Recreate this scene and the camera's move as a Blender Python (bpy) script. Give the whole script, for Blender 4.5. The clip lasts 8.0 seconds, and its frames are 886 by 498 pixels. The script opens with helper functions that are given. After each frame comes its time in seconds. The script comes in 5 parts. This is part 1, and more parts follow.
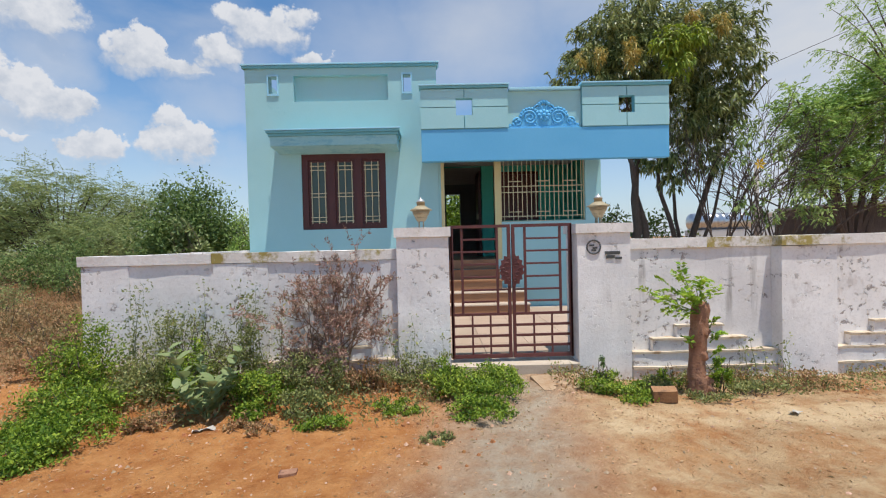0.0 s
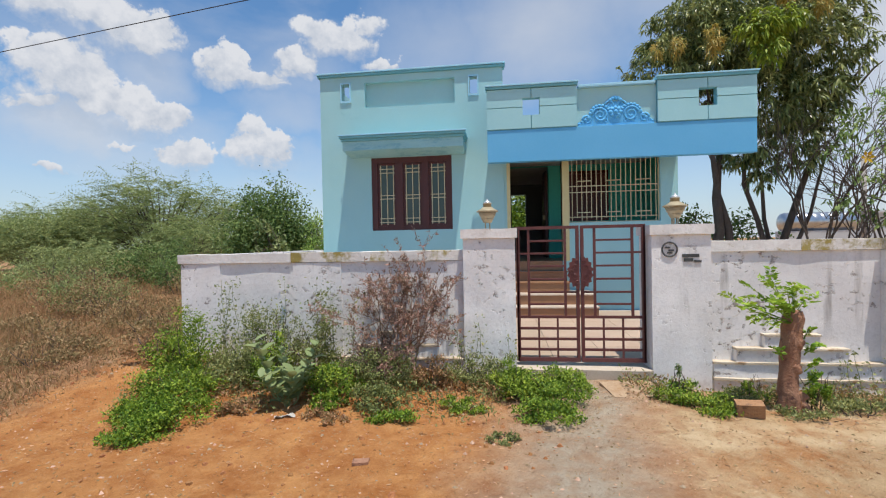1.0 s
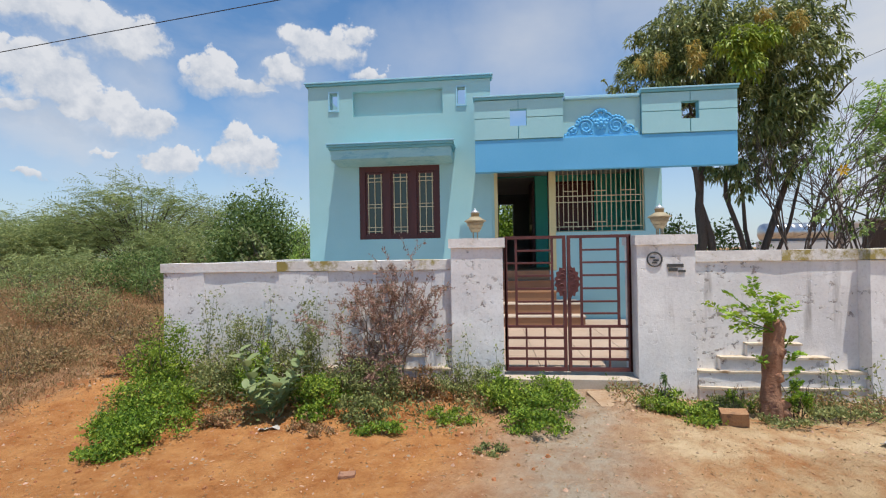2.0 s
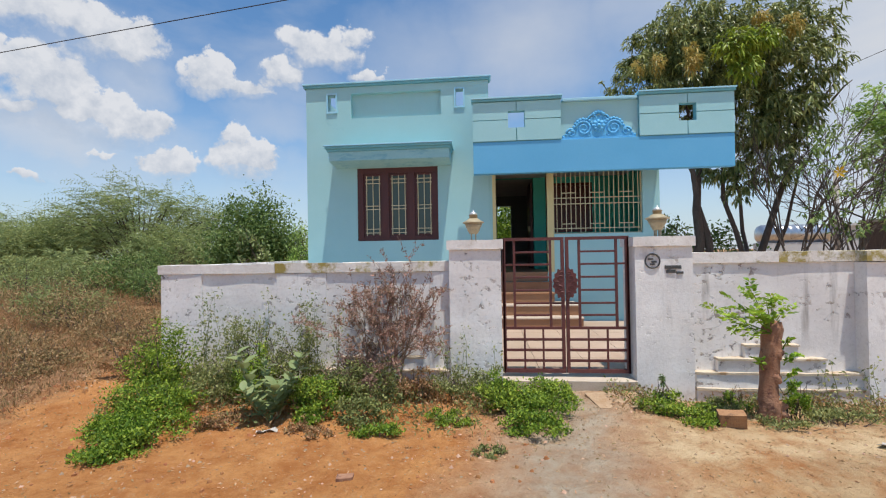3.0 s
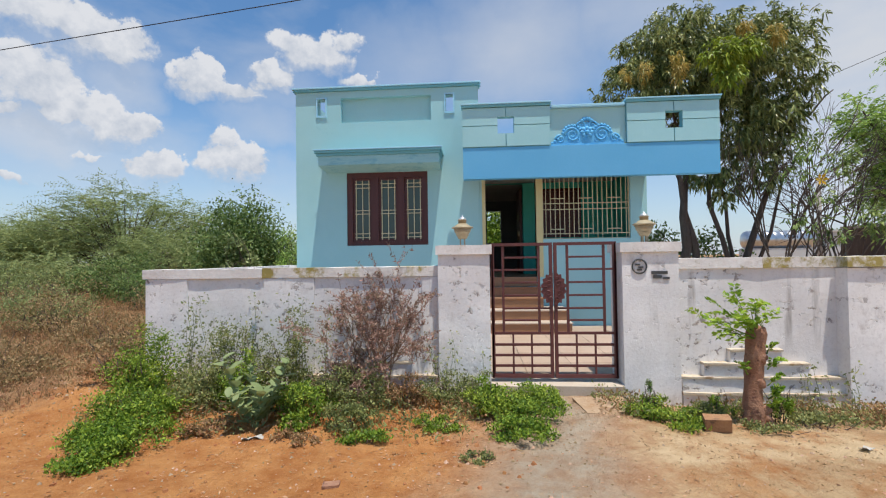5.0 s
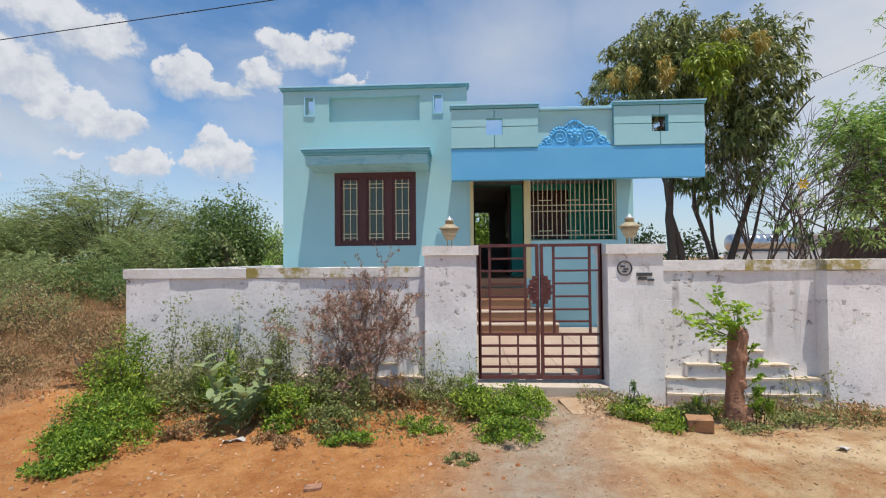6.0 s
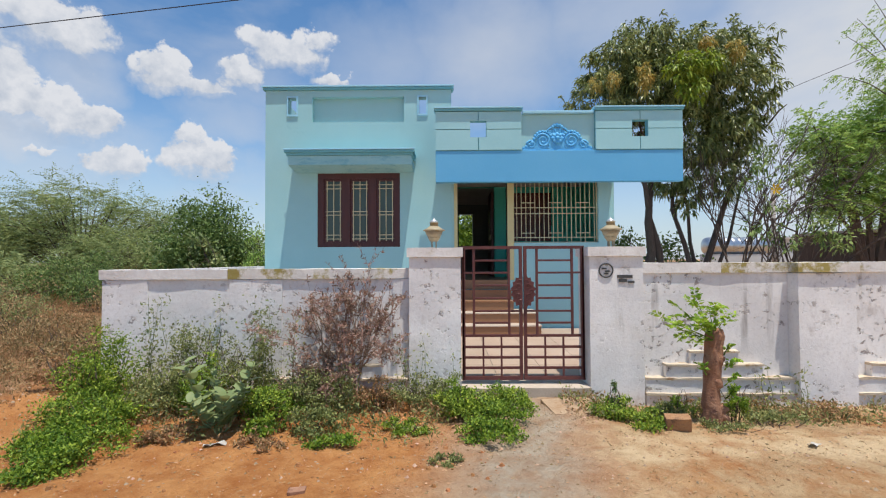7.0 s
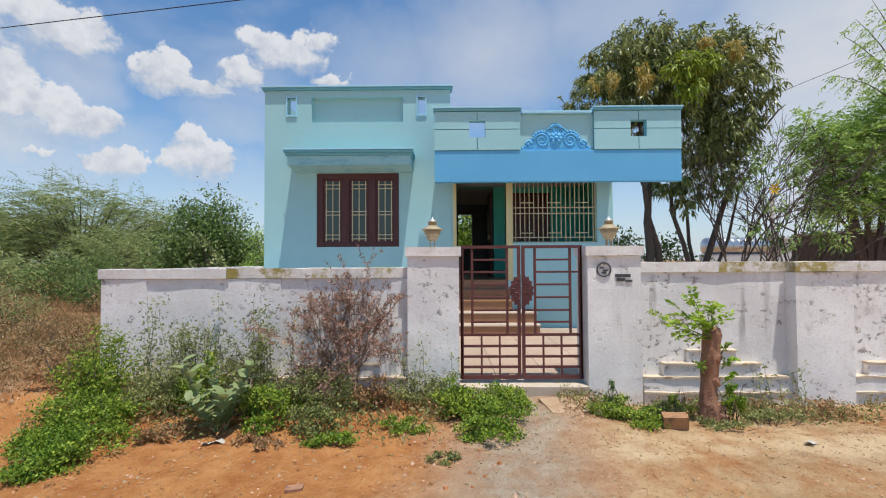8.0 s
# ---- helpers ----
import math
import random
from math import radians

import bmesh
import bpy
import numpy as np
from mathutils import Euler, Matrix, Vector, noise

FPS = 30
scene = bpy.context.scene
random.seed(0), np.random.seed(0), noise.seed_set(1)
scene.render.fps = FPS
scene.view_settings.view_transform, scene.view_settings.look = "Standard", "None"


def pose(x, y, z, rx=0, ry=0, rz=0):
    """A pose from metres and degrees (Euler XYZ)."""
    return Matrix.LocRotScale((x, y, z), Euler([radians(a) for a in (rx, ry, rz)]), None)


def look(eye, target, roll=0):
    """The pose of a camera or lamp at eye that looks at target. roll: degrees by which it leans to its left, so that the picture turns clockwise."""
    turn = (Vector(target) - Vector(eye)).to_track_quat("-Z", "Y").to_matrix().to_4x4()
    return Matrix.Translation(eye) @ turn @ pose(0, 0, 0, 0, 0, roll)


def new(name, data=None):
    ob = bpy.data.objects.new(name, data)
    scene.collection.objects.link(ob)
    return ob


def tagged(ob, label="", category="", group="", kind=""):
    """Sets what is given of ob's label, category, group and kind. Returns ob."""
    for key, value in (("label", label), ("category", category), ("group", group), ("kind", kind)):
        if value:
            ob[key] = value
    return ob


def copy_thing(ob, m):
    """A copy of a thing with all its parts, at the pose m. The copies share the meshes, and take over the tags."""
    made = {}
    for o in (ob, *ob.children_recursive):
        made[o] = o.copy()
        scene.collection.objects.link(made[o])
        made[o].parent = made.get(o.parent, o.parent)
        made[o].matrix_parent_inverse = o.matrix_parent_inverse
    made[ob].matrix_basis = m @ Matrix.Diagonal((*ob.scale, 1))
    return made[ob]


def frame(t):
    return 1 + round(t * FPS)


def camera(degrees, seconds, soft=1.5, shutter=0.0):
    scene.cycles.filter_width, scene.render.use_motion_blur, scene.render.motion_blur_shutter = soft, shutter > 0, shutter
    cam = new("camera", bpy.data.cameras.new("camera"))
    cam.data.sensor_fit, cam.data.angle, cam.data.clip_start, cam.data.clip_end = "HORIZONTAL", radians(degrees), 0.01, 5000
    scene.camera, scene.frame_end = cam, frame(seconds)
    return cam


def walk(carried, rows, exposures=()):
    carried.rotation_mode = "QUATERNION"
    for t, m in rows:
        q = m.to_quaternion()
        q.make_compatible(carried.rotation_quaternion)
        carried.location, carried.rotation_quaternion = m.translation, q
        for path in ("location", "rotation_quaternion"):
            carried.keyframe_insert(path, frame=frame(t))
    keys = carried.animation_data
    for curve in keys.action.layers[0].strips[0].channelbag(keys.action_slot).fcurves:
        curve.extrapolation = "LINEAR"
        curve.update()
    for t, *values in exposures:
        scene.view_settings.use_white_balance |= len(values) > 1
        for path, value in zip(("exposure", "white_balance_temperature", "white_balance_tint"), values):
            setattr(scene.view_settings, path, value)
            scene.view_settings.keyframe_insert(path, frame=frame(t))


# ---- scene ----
LENS = 89.91
cam = camera(LENS, 8.0, soft=1.15)
# seconds, place in metres, then yaw, pitch and roll in degrees
PATH = [
    (0.0, 0.014, 0.043, 1.489, -1.06, -1.00, 1.40),
    (0.1, 0.010, 0.036, 1.489, 1.48, -0.97, 1.35),
    (0.2, 0.005, 0.030, 1.489, 3.23, -0.86, 1.30),
    (0.3, -0.000, 0.023, 1.489, 4.56, -0.83, 1.25),
    (0.5, -0.010, 0.011, 1.489, 6.38, -0.90, 1.15),
    (1.0, -0.010, -0.005, 1.496, 7.18, -0.75, 1.12),
    (1.5, -0.015, -0.004, 1.500, 6.47, -0.35, 0.96),
    (1.7, -0.015, -0.004, 1.501, 5.93, 0.05, 0.96),
    (2.8, -0.017, -0.003, 1.502, 5.32, 0.57, 0.96),
    (3.0, -0.017, -0.003, 1.502, 5.31, 0.57, 0.96),
    (3.5, -0.020, -0.003, 1.497, 5.00, 0.58, 1.04),
    (4.0, -0.018, -0.004, 1.504, 4.80, 0.63, 1.04),
    (4.5, -0.012, -0.012, 1.509, 4.47, 0.83, 0.98),
    (4.7, -0.007, -0.008, 1.508, 4.27, 0.97, 0.92),
    (5.8, 0.021, 0.011, 1.502, 3.28, 1.36, 0.56),
    (6.0, 0.026, 0.014, 1.501, 2.68, 1.29, 0.50),
    (6.2, 0.022, 0.011, 1.503, 1.80, 1.29, 0.46),
    (6.5, 0.016, 0.005, 1.506, 0.92, 1.27, 0.41),
    (7.0, 0.008, -0.003, 1.505, 0.46, 1.45, 0.29),
    (7.5, 0.013, -0.013, 1.512, 0.36, 1.62, 0.31),
    (8.0, 0.025, -0.014, 1.490, 0.44, 1.53, 0.30),
]
walk(cam, [(t, pose(x, y, z, 90 + pitch, roll, yaw)) for t, x, y, z, yaw, pitch, roll in PATH])

# clouds: compass and height of the middle, half width and half height in degrees, density
CLOUDS = [
    (-47.5, 22.6, 4.4, 2.2, 1.00), (-41.9, 21.6, 4.8, 3.2, 1.10), (-40.0, 19.8, 2.3, 2.0, 1.00),
    (-47.6, 17.4, 3.7, 2.9, 1.10), (-45.5, 14.6, 5.7, 2.4, 1.10), (-40.6, 13.4, 4.6, 1.8, 1.10), (-49.3, 13.2, 2.0, 1.2, 1.00),
    (-32.6, 19.8, 3.2, 2.0, 1.10), (-28.4, 19.0, 3.6, 1.5, 1.00), (-25.2, 21.0, 2.8, 1.7, 1.00), (-20.8, 24.0, 4.9, 2.3, 1.10),
    (-16.4, 25.9, 2.5, 1.2, 0.75), (-14.7, 21.8, 2.8, 0.9, 1.00), (-36.7, 10.1, 2.8, 1.9, 1.10), (-29.1, 10.8, 3.5, 2.6, 1.15),
    (-30.6, 13.6, 1.9, 1.6, 1.00), (-48.6, 7.5, 1.8, 0.9, 0.80), (-42.3, 10.6, 1.3, 0.6, 0.70),
]
# thin high cloud without an edge
HAZE = [
    (6.0, 25.0, 15.0, 10.0, 0.62), (-7.0, 24.0, 13.0, 7.0, 0.45), (46.0, 13.0, 27.0, 24.0, 1.05), (-43.0, 9.5, 17.0, 8.0, 0.62),
    (-27.0, 8.0, 12.0, 6.0, 0.60), (-26.0, 16.0, 8.0, 4.0, 0.50), (22.0, 27.0, 16.0, 8.0, 0.55), (-44.0, 20.0, 10.0, 7.0, 0.45), (-46.0, 12.0, 9.0, 5.0, 0.85), (-40.0, 18.0, 6.0, 4.0, 0.6), (-25.0, 20.0, 9.0, 5.0, 0.40),
]

# ---- sky, sun and exposure ----
SUN_WAY = Vector((-0.13, 0.19, -1.0)).normalized()
up = -SUN_WAY
world = bpy.data.worlds.new("sky")
scene.world = world
world.use_nodes = True
wn, wl = world.node_tree.nodes, world.node_tree.links


def wmath(op, a, b=None, clamp=False):
    n = wn.new("ShaderNodeMath")
    n.operation, n.use_clamp = op, clamp
    for i, v in enumerate((a, b)):
        if v is None:
            continue
        if isinstance(v, (int, float)):
            n.inputs[i].default_value = v
        else:
            wl.new(v, n.inputs[i])
    return n.outputs[0]


def build_sky():
    sky = wn.new("ShaderNodeTexSky")
    sky.sky_type, sky.sun_disc = "NISHITA", False
    sky.sun_elevation = math.asin(up.z)
    sky.sun_rotation = math.atan2(up.x, up.y)
    sky.air_density, sky.dust_density, sky.ozone_density = 1.0, 0.5, 1.3
    coord = wn.new("ShaderNodeTexCoord")

    def cloud_noise(scale, detail, rough, squash=1.0):
        mp = wn.new("ShaderNodeMapping")
        mp.inputs["Scale"].default_value = (1, 1, squash)
        wl.new(coord.outputs["Generated"], mp.inputs["Vector"])
        n = wn.new("ShaderNodeTexNoise")
        n.inputs["Scale"].default_value, n.inputs["Detail"].default_value = scale, detail
        n.inputs["Roughness"].default_value = rough
        wl.new(mp.outputs[0], n.inputs["Vector"])
        return n

    wobble, fine, curl = cloud_noise(15, 6, 0.55), cloud_noise(3.6, 7, 0.55, 2.6), cloud_noise(34, 9, 0.60)
    sep = wn.new("ShaderNodeSeparateXYZ")
    wl.new(coord.outputs["Generated"], sep.inputs[0])
    wsep = wn.new("ShaderNodeSeparateColor")
    wl.new(wobble.outputs["Color"], wsep.inputs[0])
    az = wmath("ADD", wmath("ARCTAN2", sep.outputs[0], sep.outputs[1]), wmath("MULTIPLY", wmath("SUBTRACT", wsep.outputs[0], 0.5), 0.11))
    el = wmath("ADD", wmath("ARCSINE", sep.outputs[2]), wmath("MULTIPLY", wmath("SUBTRACT", wsep.outputs[1], 0.5), 0.085))

    def spread(a, e, ra, re):
        u = wmath("DIVIDE", wmath("SUBTRACT", az, radians(a)), radians(ra))
        v = wmath("DIVIDE", wmath("SUBTRACT", el, radians(e)), radians(re))
        return v, wmath("ADD", wmath("MULTIPLY", u, u), wmath("MULTIPLY", v, v))

    total, weight, lean = None, None, None
    for a, e, ra, re, dens in CLOUDS:
        v, d = spread(a, e, ra, re)
        m = wmath("MULTIPLY", wmath("SUBTRACT", 1.25, wmath("MULTIPLY", d, 0.75)), dens)
        total = m if total is None else wmath("MAXIMUM", total, m)
        k = wmath("MAXIMUM", m, 0.0)
        kv = wmath("MULTIPLY", k, v)
        weight = k if weight is None else wmath("ADD", weight, k)
        lean = kv if lean is None else wmath("ADD", lean, kv)
    total = wmath("MAXIMUM", total, -0.6)
    height = wmath("DIVIDE", lean, wmath("ADD", weight, 0.05))
    dense = wmath("ADD", wmath("SUBTRACT", total, 0.22), wmath("MULTIPLY", wmath("SUBTRACT", curl.outputs["Fac"], 0.5), 1.9))
    # crisp towering tops, soft undersides
    crisp = wmath("ADD", wmath("MULTIPLY", wmath("ADD", height, 0.30, True), 2.6), 0.75)
    puff = wmath("MULTIPLY", wmath("MULTIPLY", dense, crisp, True), 0.97)
    veil = wmath("MULTIPLY", wmath("SUBTRACT", fine.outputs["Fac"], 0.46), 2.0, True)
    veil = wmath("MULTIPLY", veil, 0.65)
    for a, e, ra, re, dens in HAZE:
        v, d = spread(a, e, ra, re)
        soft = wmath("MULTIPLY", wmath("SUBTRACT", 1.0, d, True), wmath("MULTIPLY", wmath("ADD", fine.outputs["Fac"], 0.45), dens))
        veil = wmath("MAXIMUM", veil, soft)
    # milky air above the horizon
    low = wmath("SUBTRACT", 1.0, wmath("MULTIPLY", wmath("ABSOLUTE", sep.outputs[2]), 2.8), True)
    low = wmath("MULTIPLY", wmath("POWER", low, 1.4), 0.8)
    mask = wmath("MAXIMUM", wmath("MAXIMUM", puff, veil), low, True)
    shade = wn.new("ShaderNodeMixRGB")
    shade.inputs[1].default_value, shade.inputs[2].default_value = (*CLOUD_SHADE, 1), (*CLOUD_LIT, 1)
    relief = wmath("ADD", wmath("MULTIPLY", height, 0.50), wmath("MULTIPLY", wmath("SUBTRACT", curl.outputs["Fac"], 0.5), 1.7))
    wl.new(wmath("ADD", 0.70, wmath("MULTIPLY", puff, relief), True), shade.inputs[0])
    hue = wn.new("ShaderNodeMixRGB")
    hue.blend_type = "MULTIPLY"
    hue.inputs[0].default_value, hue.inputs[2].default_value = 1.0, (0.62, 0.86, 1.0, 1)
    wl.new(sky.outputs[0], hue.inputs[1])
    mix = wn.new("ShaderNodeMixRGB")
    wl.new(mask, mix.inputs[0])
    wl.new(hue.outputs[0], mix.inputs[1])
    wl.new(shade.outputs[0], mix.inputs[2])
    bg = wn["Background"]
    bg.inputs["Strength"].default_value = SKY
    wl.new(mix.outputs[0], bg.inputs["Color"])


SKY = 0.15
CLOUD_LIT, CLOUD_SHADE = (4.95, 5.05, 5.3), (2.3, 2.8, 3.6)
build_sky()
sun = new("sun", bpy.data.lights.new("sun", "SUN"))
sun.data.energy, sun.data.angle, sun.data.color = 4.9, radians(0.55), (1.0, 0.945, 0.855)
sun.matrix_world = look((0, 0, 40), Vector((0, 0, 40)) + SUN_WAY)
scene.view_settings.exposure = 0.0


# ---- materials ----
def material(name, base, second, scale=3.0, fine=60.0, rough=0.8, bump=0.25, metal=0.0, vary=0.0, stain=None, stain_at=0.62, stain_scale=1.6, stretch=(1, 1, 1), spec=0.5, island=False, transl=0.0):
    """A surface that wanders between two colours at two scales, with relief, and stains if given."""
    m = bpy.data.materials.new(name)
    m.use_nodes = True
    n, l = m.node_tree.nodes, m.node_tree.links
    b = n["Principled BSDF"]
    geo = n.new("ShaderNodeNewGeometry")
    mp = n.new("ShaderNodeMapping")
    mp.inputs["Scale"].default_value = stretch
    l.new(geo.outputs["Position"], mp.inputs["Vector"])

    def noise_tex(s, detail, ro=0.6):
        t = n.new("ShaderNodeTexNoise")
        t.inputs["Scale"].default_value, t.inputs["Detail"].default_value, t.inputs["Roughness"].default_value = s, detail, ro
        l.new(mp.outputs[0], t.inputs["Vector"])
        return t.outputs["Fac"]

    def ramp(fac, a, c):
        r = n.new("ShaderNodeMapRange")
        r.inputs["From Min"].default_value, r.inputs["From Max"].default_value = a, c
        l.new(fac, r.inputs["Value"])
        return r.outputs[0]

    def mixed(fac, a, c):
        x = n.new("ShaderNodeMixRGB")
        if isinstance(fac, float):
            x.inputs[0].default_value = fac
        else:
            l.new(fac, x.inputs[0])
        for i, v in ((1, a), (2, c)):
            if isinstance(v, tuple):
                x.inputs[i].default_value = (*v, 1)
            else:
                l.new(v, x.inputs[i])
        return x.outputs[0]

    big, small = noise_tex(scale, 4), noise_tex(fine, 3)
    add = n.new("ShaderNodeMath")
    add.operation = "MULTIPLY_ADD"
    l.new(small, add.inputs[0])
    add.inputs[1].default_value = 0.5
    l.new(big, add.inputs[2])
    col = mixed(ramp(add.outputs[0], 0.45, 1.05), base, second)
    if stain:
        patch = noise_tex(stain_scale, 8, 0.72)
        col = mixed(ramp(patch, stain_at, stain_at + 0.1), col, stain)
    if vary:
        if island:
            rnd = geo.outputs["Random Per Island"]
        else:
            rnd = n.new("ShaderNodeObjectInfo").outputs["Random"]
        hsv = n.new("ShaderNodeHueSaturation")
        l.new(ramp(rnd, -0.0, 1.0), hsv.inputs["Value"])
        hsv.inputs["Hue"].default_value = 0.5
        mr = n.new("ShaderNodeMapRange")
        l.new(rnd, mr.inputs["Value"])
        mr.inputs["To Min"].default_value, mr.inputs["To Max"].default_value = 1 - vary, 1 + vary
        l.new(mr.outputs[0], hsv.inputs["Value"])
        hue = n.new("ShaderNodeMapRange")
        l.new(rnd, hue.inputs["Value"])
        hue.inputs["To Min"].default_value, hue.inputs["To Max"].default_value = 0.5 + vary * 0.05, 0.5 - vary * 0.05
        l.new(hue.outputs[0], hsv.inputs["Hue"])
        l.new(col, hsv.inputs["Color"])
        col = hsv.outputs[0]
    l.new(col, b.inputs["Base Color"])
    b.inputs["Roughness"].default_value, b.inputs["Metallic"].default_value = rough, metal
    b.inputs["Specular IOR Level"].default_value = spec
    if bump:
        bp = n.new("ShaderNodeBump")
        bp.inputs["Strength"].default_value, bp.inputs["Distance"].default_value = bump, 0.02
        l.new(add.outputs[0], bp.inputs["Height"])
        l.new(bp.outputs[0], b.inputs["Normal"])
    if transl:
        tr = n.new("ShaderNodeBsdfTranslucent")
        l.new(col, tr.inputs["Color"])
        mx = n.new("ShaderNodeMixShader")
        mx.inputs[0].default_value = transl
        l.new(b.outputs[0], mx.inputs[1])
        l.new(tr.outputs[0], mx.inputs[2])
        l.new(mx.outputs[0], n["Material Output"].inputs["Surface"])
    return m


def leafy(name, base, second, vary=0.35, transl=0.26, rough=0.55):
    return material(name, base, second, 1.2, 9, rough, 0, 0, vary, island=True, transl=transl, spec=0.3)


BLUE = material("pale_blue_wall_paint", (0.32, 0.58, 0.605), (0.375, 0.635, 0.66), 0.9, 40, 0.85, 0.18, stain=(0.285, 0.535, 0.565), stain_at=0.66)
TEAL = material("teal_edge_paint", (0.14, 0.40, 0.47), (0.18, 0.46, 0.53), 1.2, 30, 0.8, 0.12)
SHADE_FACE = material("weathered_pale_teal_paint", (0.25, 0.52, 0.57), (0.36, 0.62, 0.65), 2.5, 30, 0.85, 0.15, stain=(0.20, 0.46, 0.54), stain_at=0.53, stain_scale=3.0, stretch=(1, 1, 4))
BAND = material("sky_blue_fascia_paint", (0.105, 0.40, 0.67), (0.14, 0.45, 0.72), 0.8, 30, 0.8, 0.12)
GREY_BLUE = material("grey_blue_parapet_paint", (0.31, 0.58, 0.62), (0.37, 0.64, 0.68), 1.1, 40, 0.85, 0.15)
ORNAMENT = material("bright_blue_moulding_paint", (0.045, 0.34, 0.70), (0.16, 0.54, 0.84), 14, 60, 0.6, 0.2)
# light blue of the vent frames; on coping lips it paints the lit edge
EDGE = material("light_blue_paint_and_lit_edge", (0.30, 0.60, 0.76), (0.38, 0.68, 0.82), 2, 30, 0.8, 0.1)
GREEN_WALL = material("sea_green_wall_paint", (0.05, 0.39, 0.30), (0.07, 0.46, 0.36), 1, 30, 0.8, 0.1)
# plaster colour lowered so that the rooms behind the openings read as shaded
INNER = material("plaster_darkened_for_dim_room", (0.17, 0.20, 0.20), (0.23, 0.26, 0.25), 1, 30, 0.9, 0.1)
CREAM = material("cream_yellow_paint", (0.60, 0.52, 0.26), (0.68, 0.60, 0.32), 2, 30, 0.7, 0.1)
WOOD = material("dark_red_brown_wood", (0.060, 0.014, 0.014), (0.095, 0.024, 0.02), 4, 60, 0.45, 0.15, stretch=(6, 6, 0.7))
BEIGE = material("cream_painted_iron", (0.56, 0.50, 0.31), (0.66, 0.59, 0.38), 6, 60, 0.55, 0.1)
IRON = material("maroon_painted_iron", (0.085, 0.022, 0.022), (0.14, 0.040, 0.036), 8, 120, 0.5, 0.2, stain=(0.12, 0.055, 0.03), stain_at=0.6, stain_scale=9)
COPING = material("whitewashed_cement_coping", (0.62, 0.57, 0.53), (0.84, 0.81, 0.78), 4, 26, 0.92, 0.45, stain=(0.40, 0.34, 0.20), stain_at=0.56, stain_scale=4.5)
MOSSY = material("mossy_cement_coping", (0.62, 0.57, 0.52), (0.82, 0.78, 0.73), 4, 26, 0.92, 0.5, stain=(0.34, 0.27, 0.08), stain_at=0.475, stain_scale=3.1)
LEDGE = material("cream_stained_plaster", (0.48, 0.38, 0.27), (0.66, 0.56, 0.44), 5, 50, 0.9, 0.4, stain=(0.30, 0.20, 0.11), stain_at=0.53, stain_scale=6)
TILE = material("cream_floor_tile", (0.38, 0.27, 0.195), (0.48, 0.36, 0.27), 2, 30, 0.55, 0.05, vary=0.1)
STEP = material("brown_granite_step", (0.24, 0.12, 0.06), (0.33, 0.17, 0.09), 3, 80, 0.4, 0.05)
NOSING = material("pale_step_tile", (0.52, 0.42, 0.33), (0.60, 0.50, 0.40), 3, 50, 0.4, 0.05)
TAN_STONE = material("dusty_tan_stone", (0.33, 0.22, 0.135), (0.49, 0.35, 0.225), 5, 40, 0.95, 0.7, stain=(0.34, 0.21, 0.115), stain_at=0.52, stain_scale=4)
DOORSTEP = material("dusty_cream_cement", (0.44, 0.36, 0.28), (0.58, 0.50, 0.41), 4, 50, 0.95, 0.4)
CONCRETE = material("grey_cement", (0.34, 0.31, 0.28), (0.46, 0.42, 0.38), 2, 40, 0.9, 0.4)
SOIL_BRICK = material("worn_ochre_brick", (0.26, 0.125, 0.06), (0.44, 0.25, 0.125), 7, 50, 0.95, 0.8, stain=(0.12, 0.07, 0.045), stain_at=0.55, stain_scale=9)
BRASS = material("dull_brass_lamp", (0.29, 0.235, 0.14), (0.42, 0.35, 0.225), 20, 60, 0.6, 0.2, metal=0.1)
LID = material("pale_lamp_dome", (0.62, 0.62, 0.62), (0.72, 0.72, 0.70), 20, 60, 0.3, 0.05, metal=0.5)
BARK = material("grey_brown_bark", (0.07, 0.05, 0.04), (0.14, 0.10, 0.08), 5, 40, 0.95, 0.8, stretch=(3, 3, 0.8))
STUMP_BARK = material("peeled_red_bark", (0.22, 0.095, 0.055), (0.37, 0.20, 0.12), 8, 60, 0.9, 0.8, stain=(0.10, 0.04, 0.03), stain_at=0.56, stain_scale=10)
BLACK = material("black_marking_paint", (0.04, 0.04, 0.04), (0.10, 0.10, 0.10), 30, 90, 0.9, 0.2)
RUBBISH = material("dirty_white_plastic", (0.42, 0.38, 0.33), (0.62, 0.58, 0.52), 12, 60, 0.6, 0.3)
METAL_SHEET = material("dented_galvanised_tank", (0.38, 0.39, 0.41), (0.60, 0.62, 0.64), 2, 9, 0.28, 0.5, metal=0.85)
WIRE = material("black_cable", (0.02, 0.02, 0.025), (0.03, 0.03, 0.035), 5, 50, 0.6, 0)
FAR_WALL = material("faded_far_plaster", (0.5, 0.5, 0.5), (0.6, 0.6, 0.58), 0.5, 10, 0.9, 0.1)
MANGO = leafy("mango_leaf", (0.12, 0.165, 0.045), (0.31, 0.34, 0.13), 0.6, 0.24, 0.36)
MANGO_NEW = leafy("young_mango_leaf", (0.20, 0.32, 0.03), (0.34, 0.38, 0.05), 0.35)
MANGO_DRY = leafy("yellowing_mango_leaf", (0.40, 0.31, 0.07), (0.52, 0.40, 0.12), 0.3, 0.35)
NEEM = leafy("feathery_green_leaf", (0.23, 0.40, 0.07), (0.42, 0.55, 0.17), 0.4, 0.36)
THORN = leafy("thorn_tree_leaf", (0.20, 0.27, 0.09), (0.33, 0.37, 0.15), 0.4, 0.32)
BUSH = leafy("dark_bush_leaf", (0.095, 0.17, 0.04), (0.20, 0.28, 0.09), 0.45)
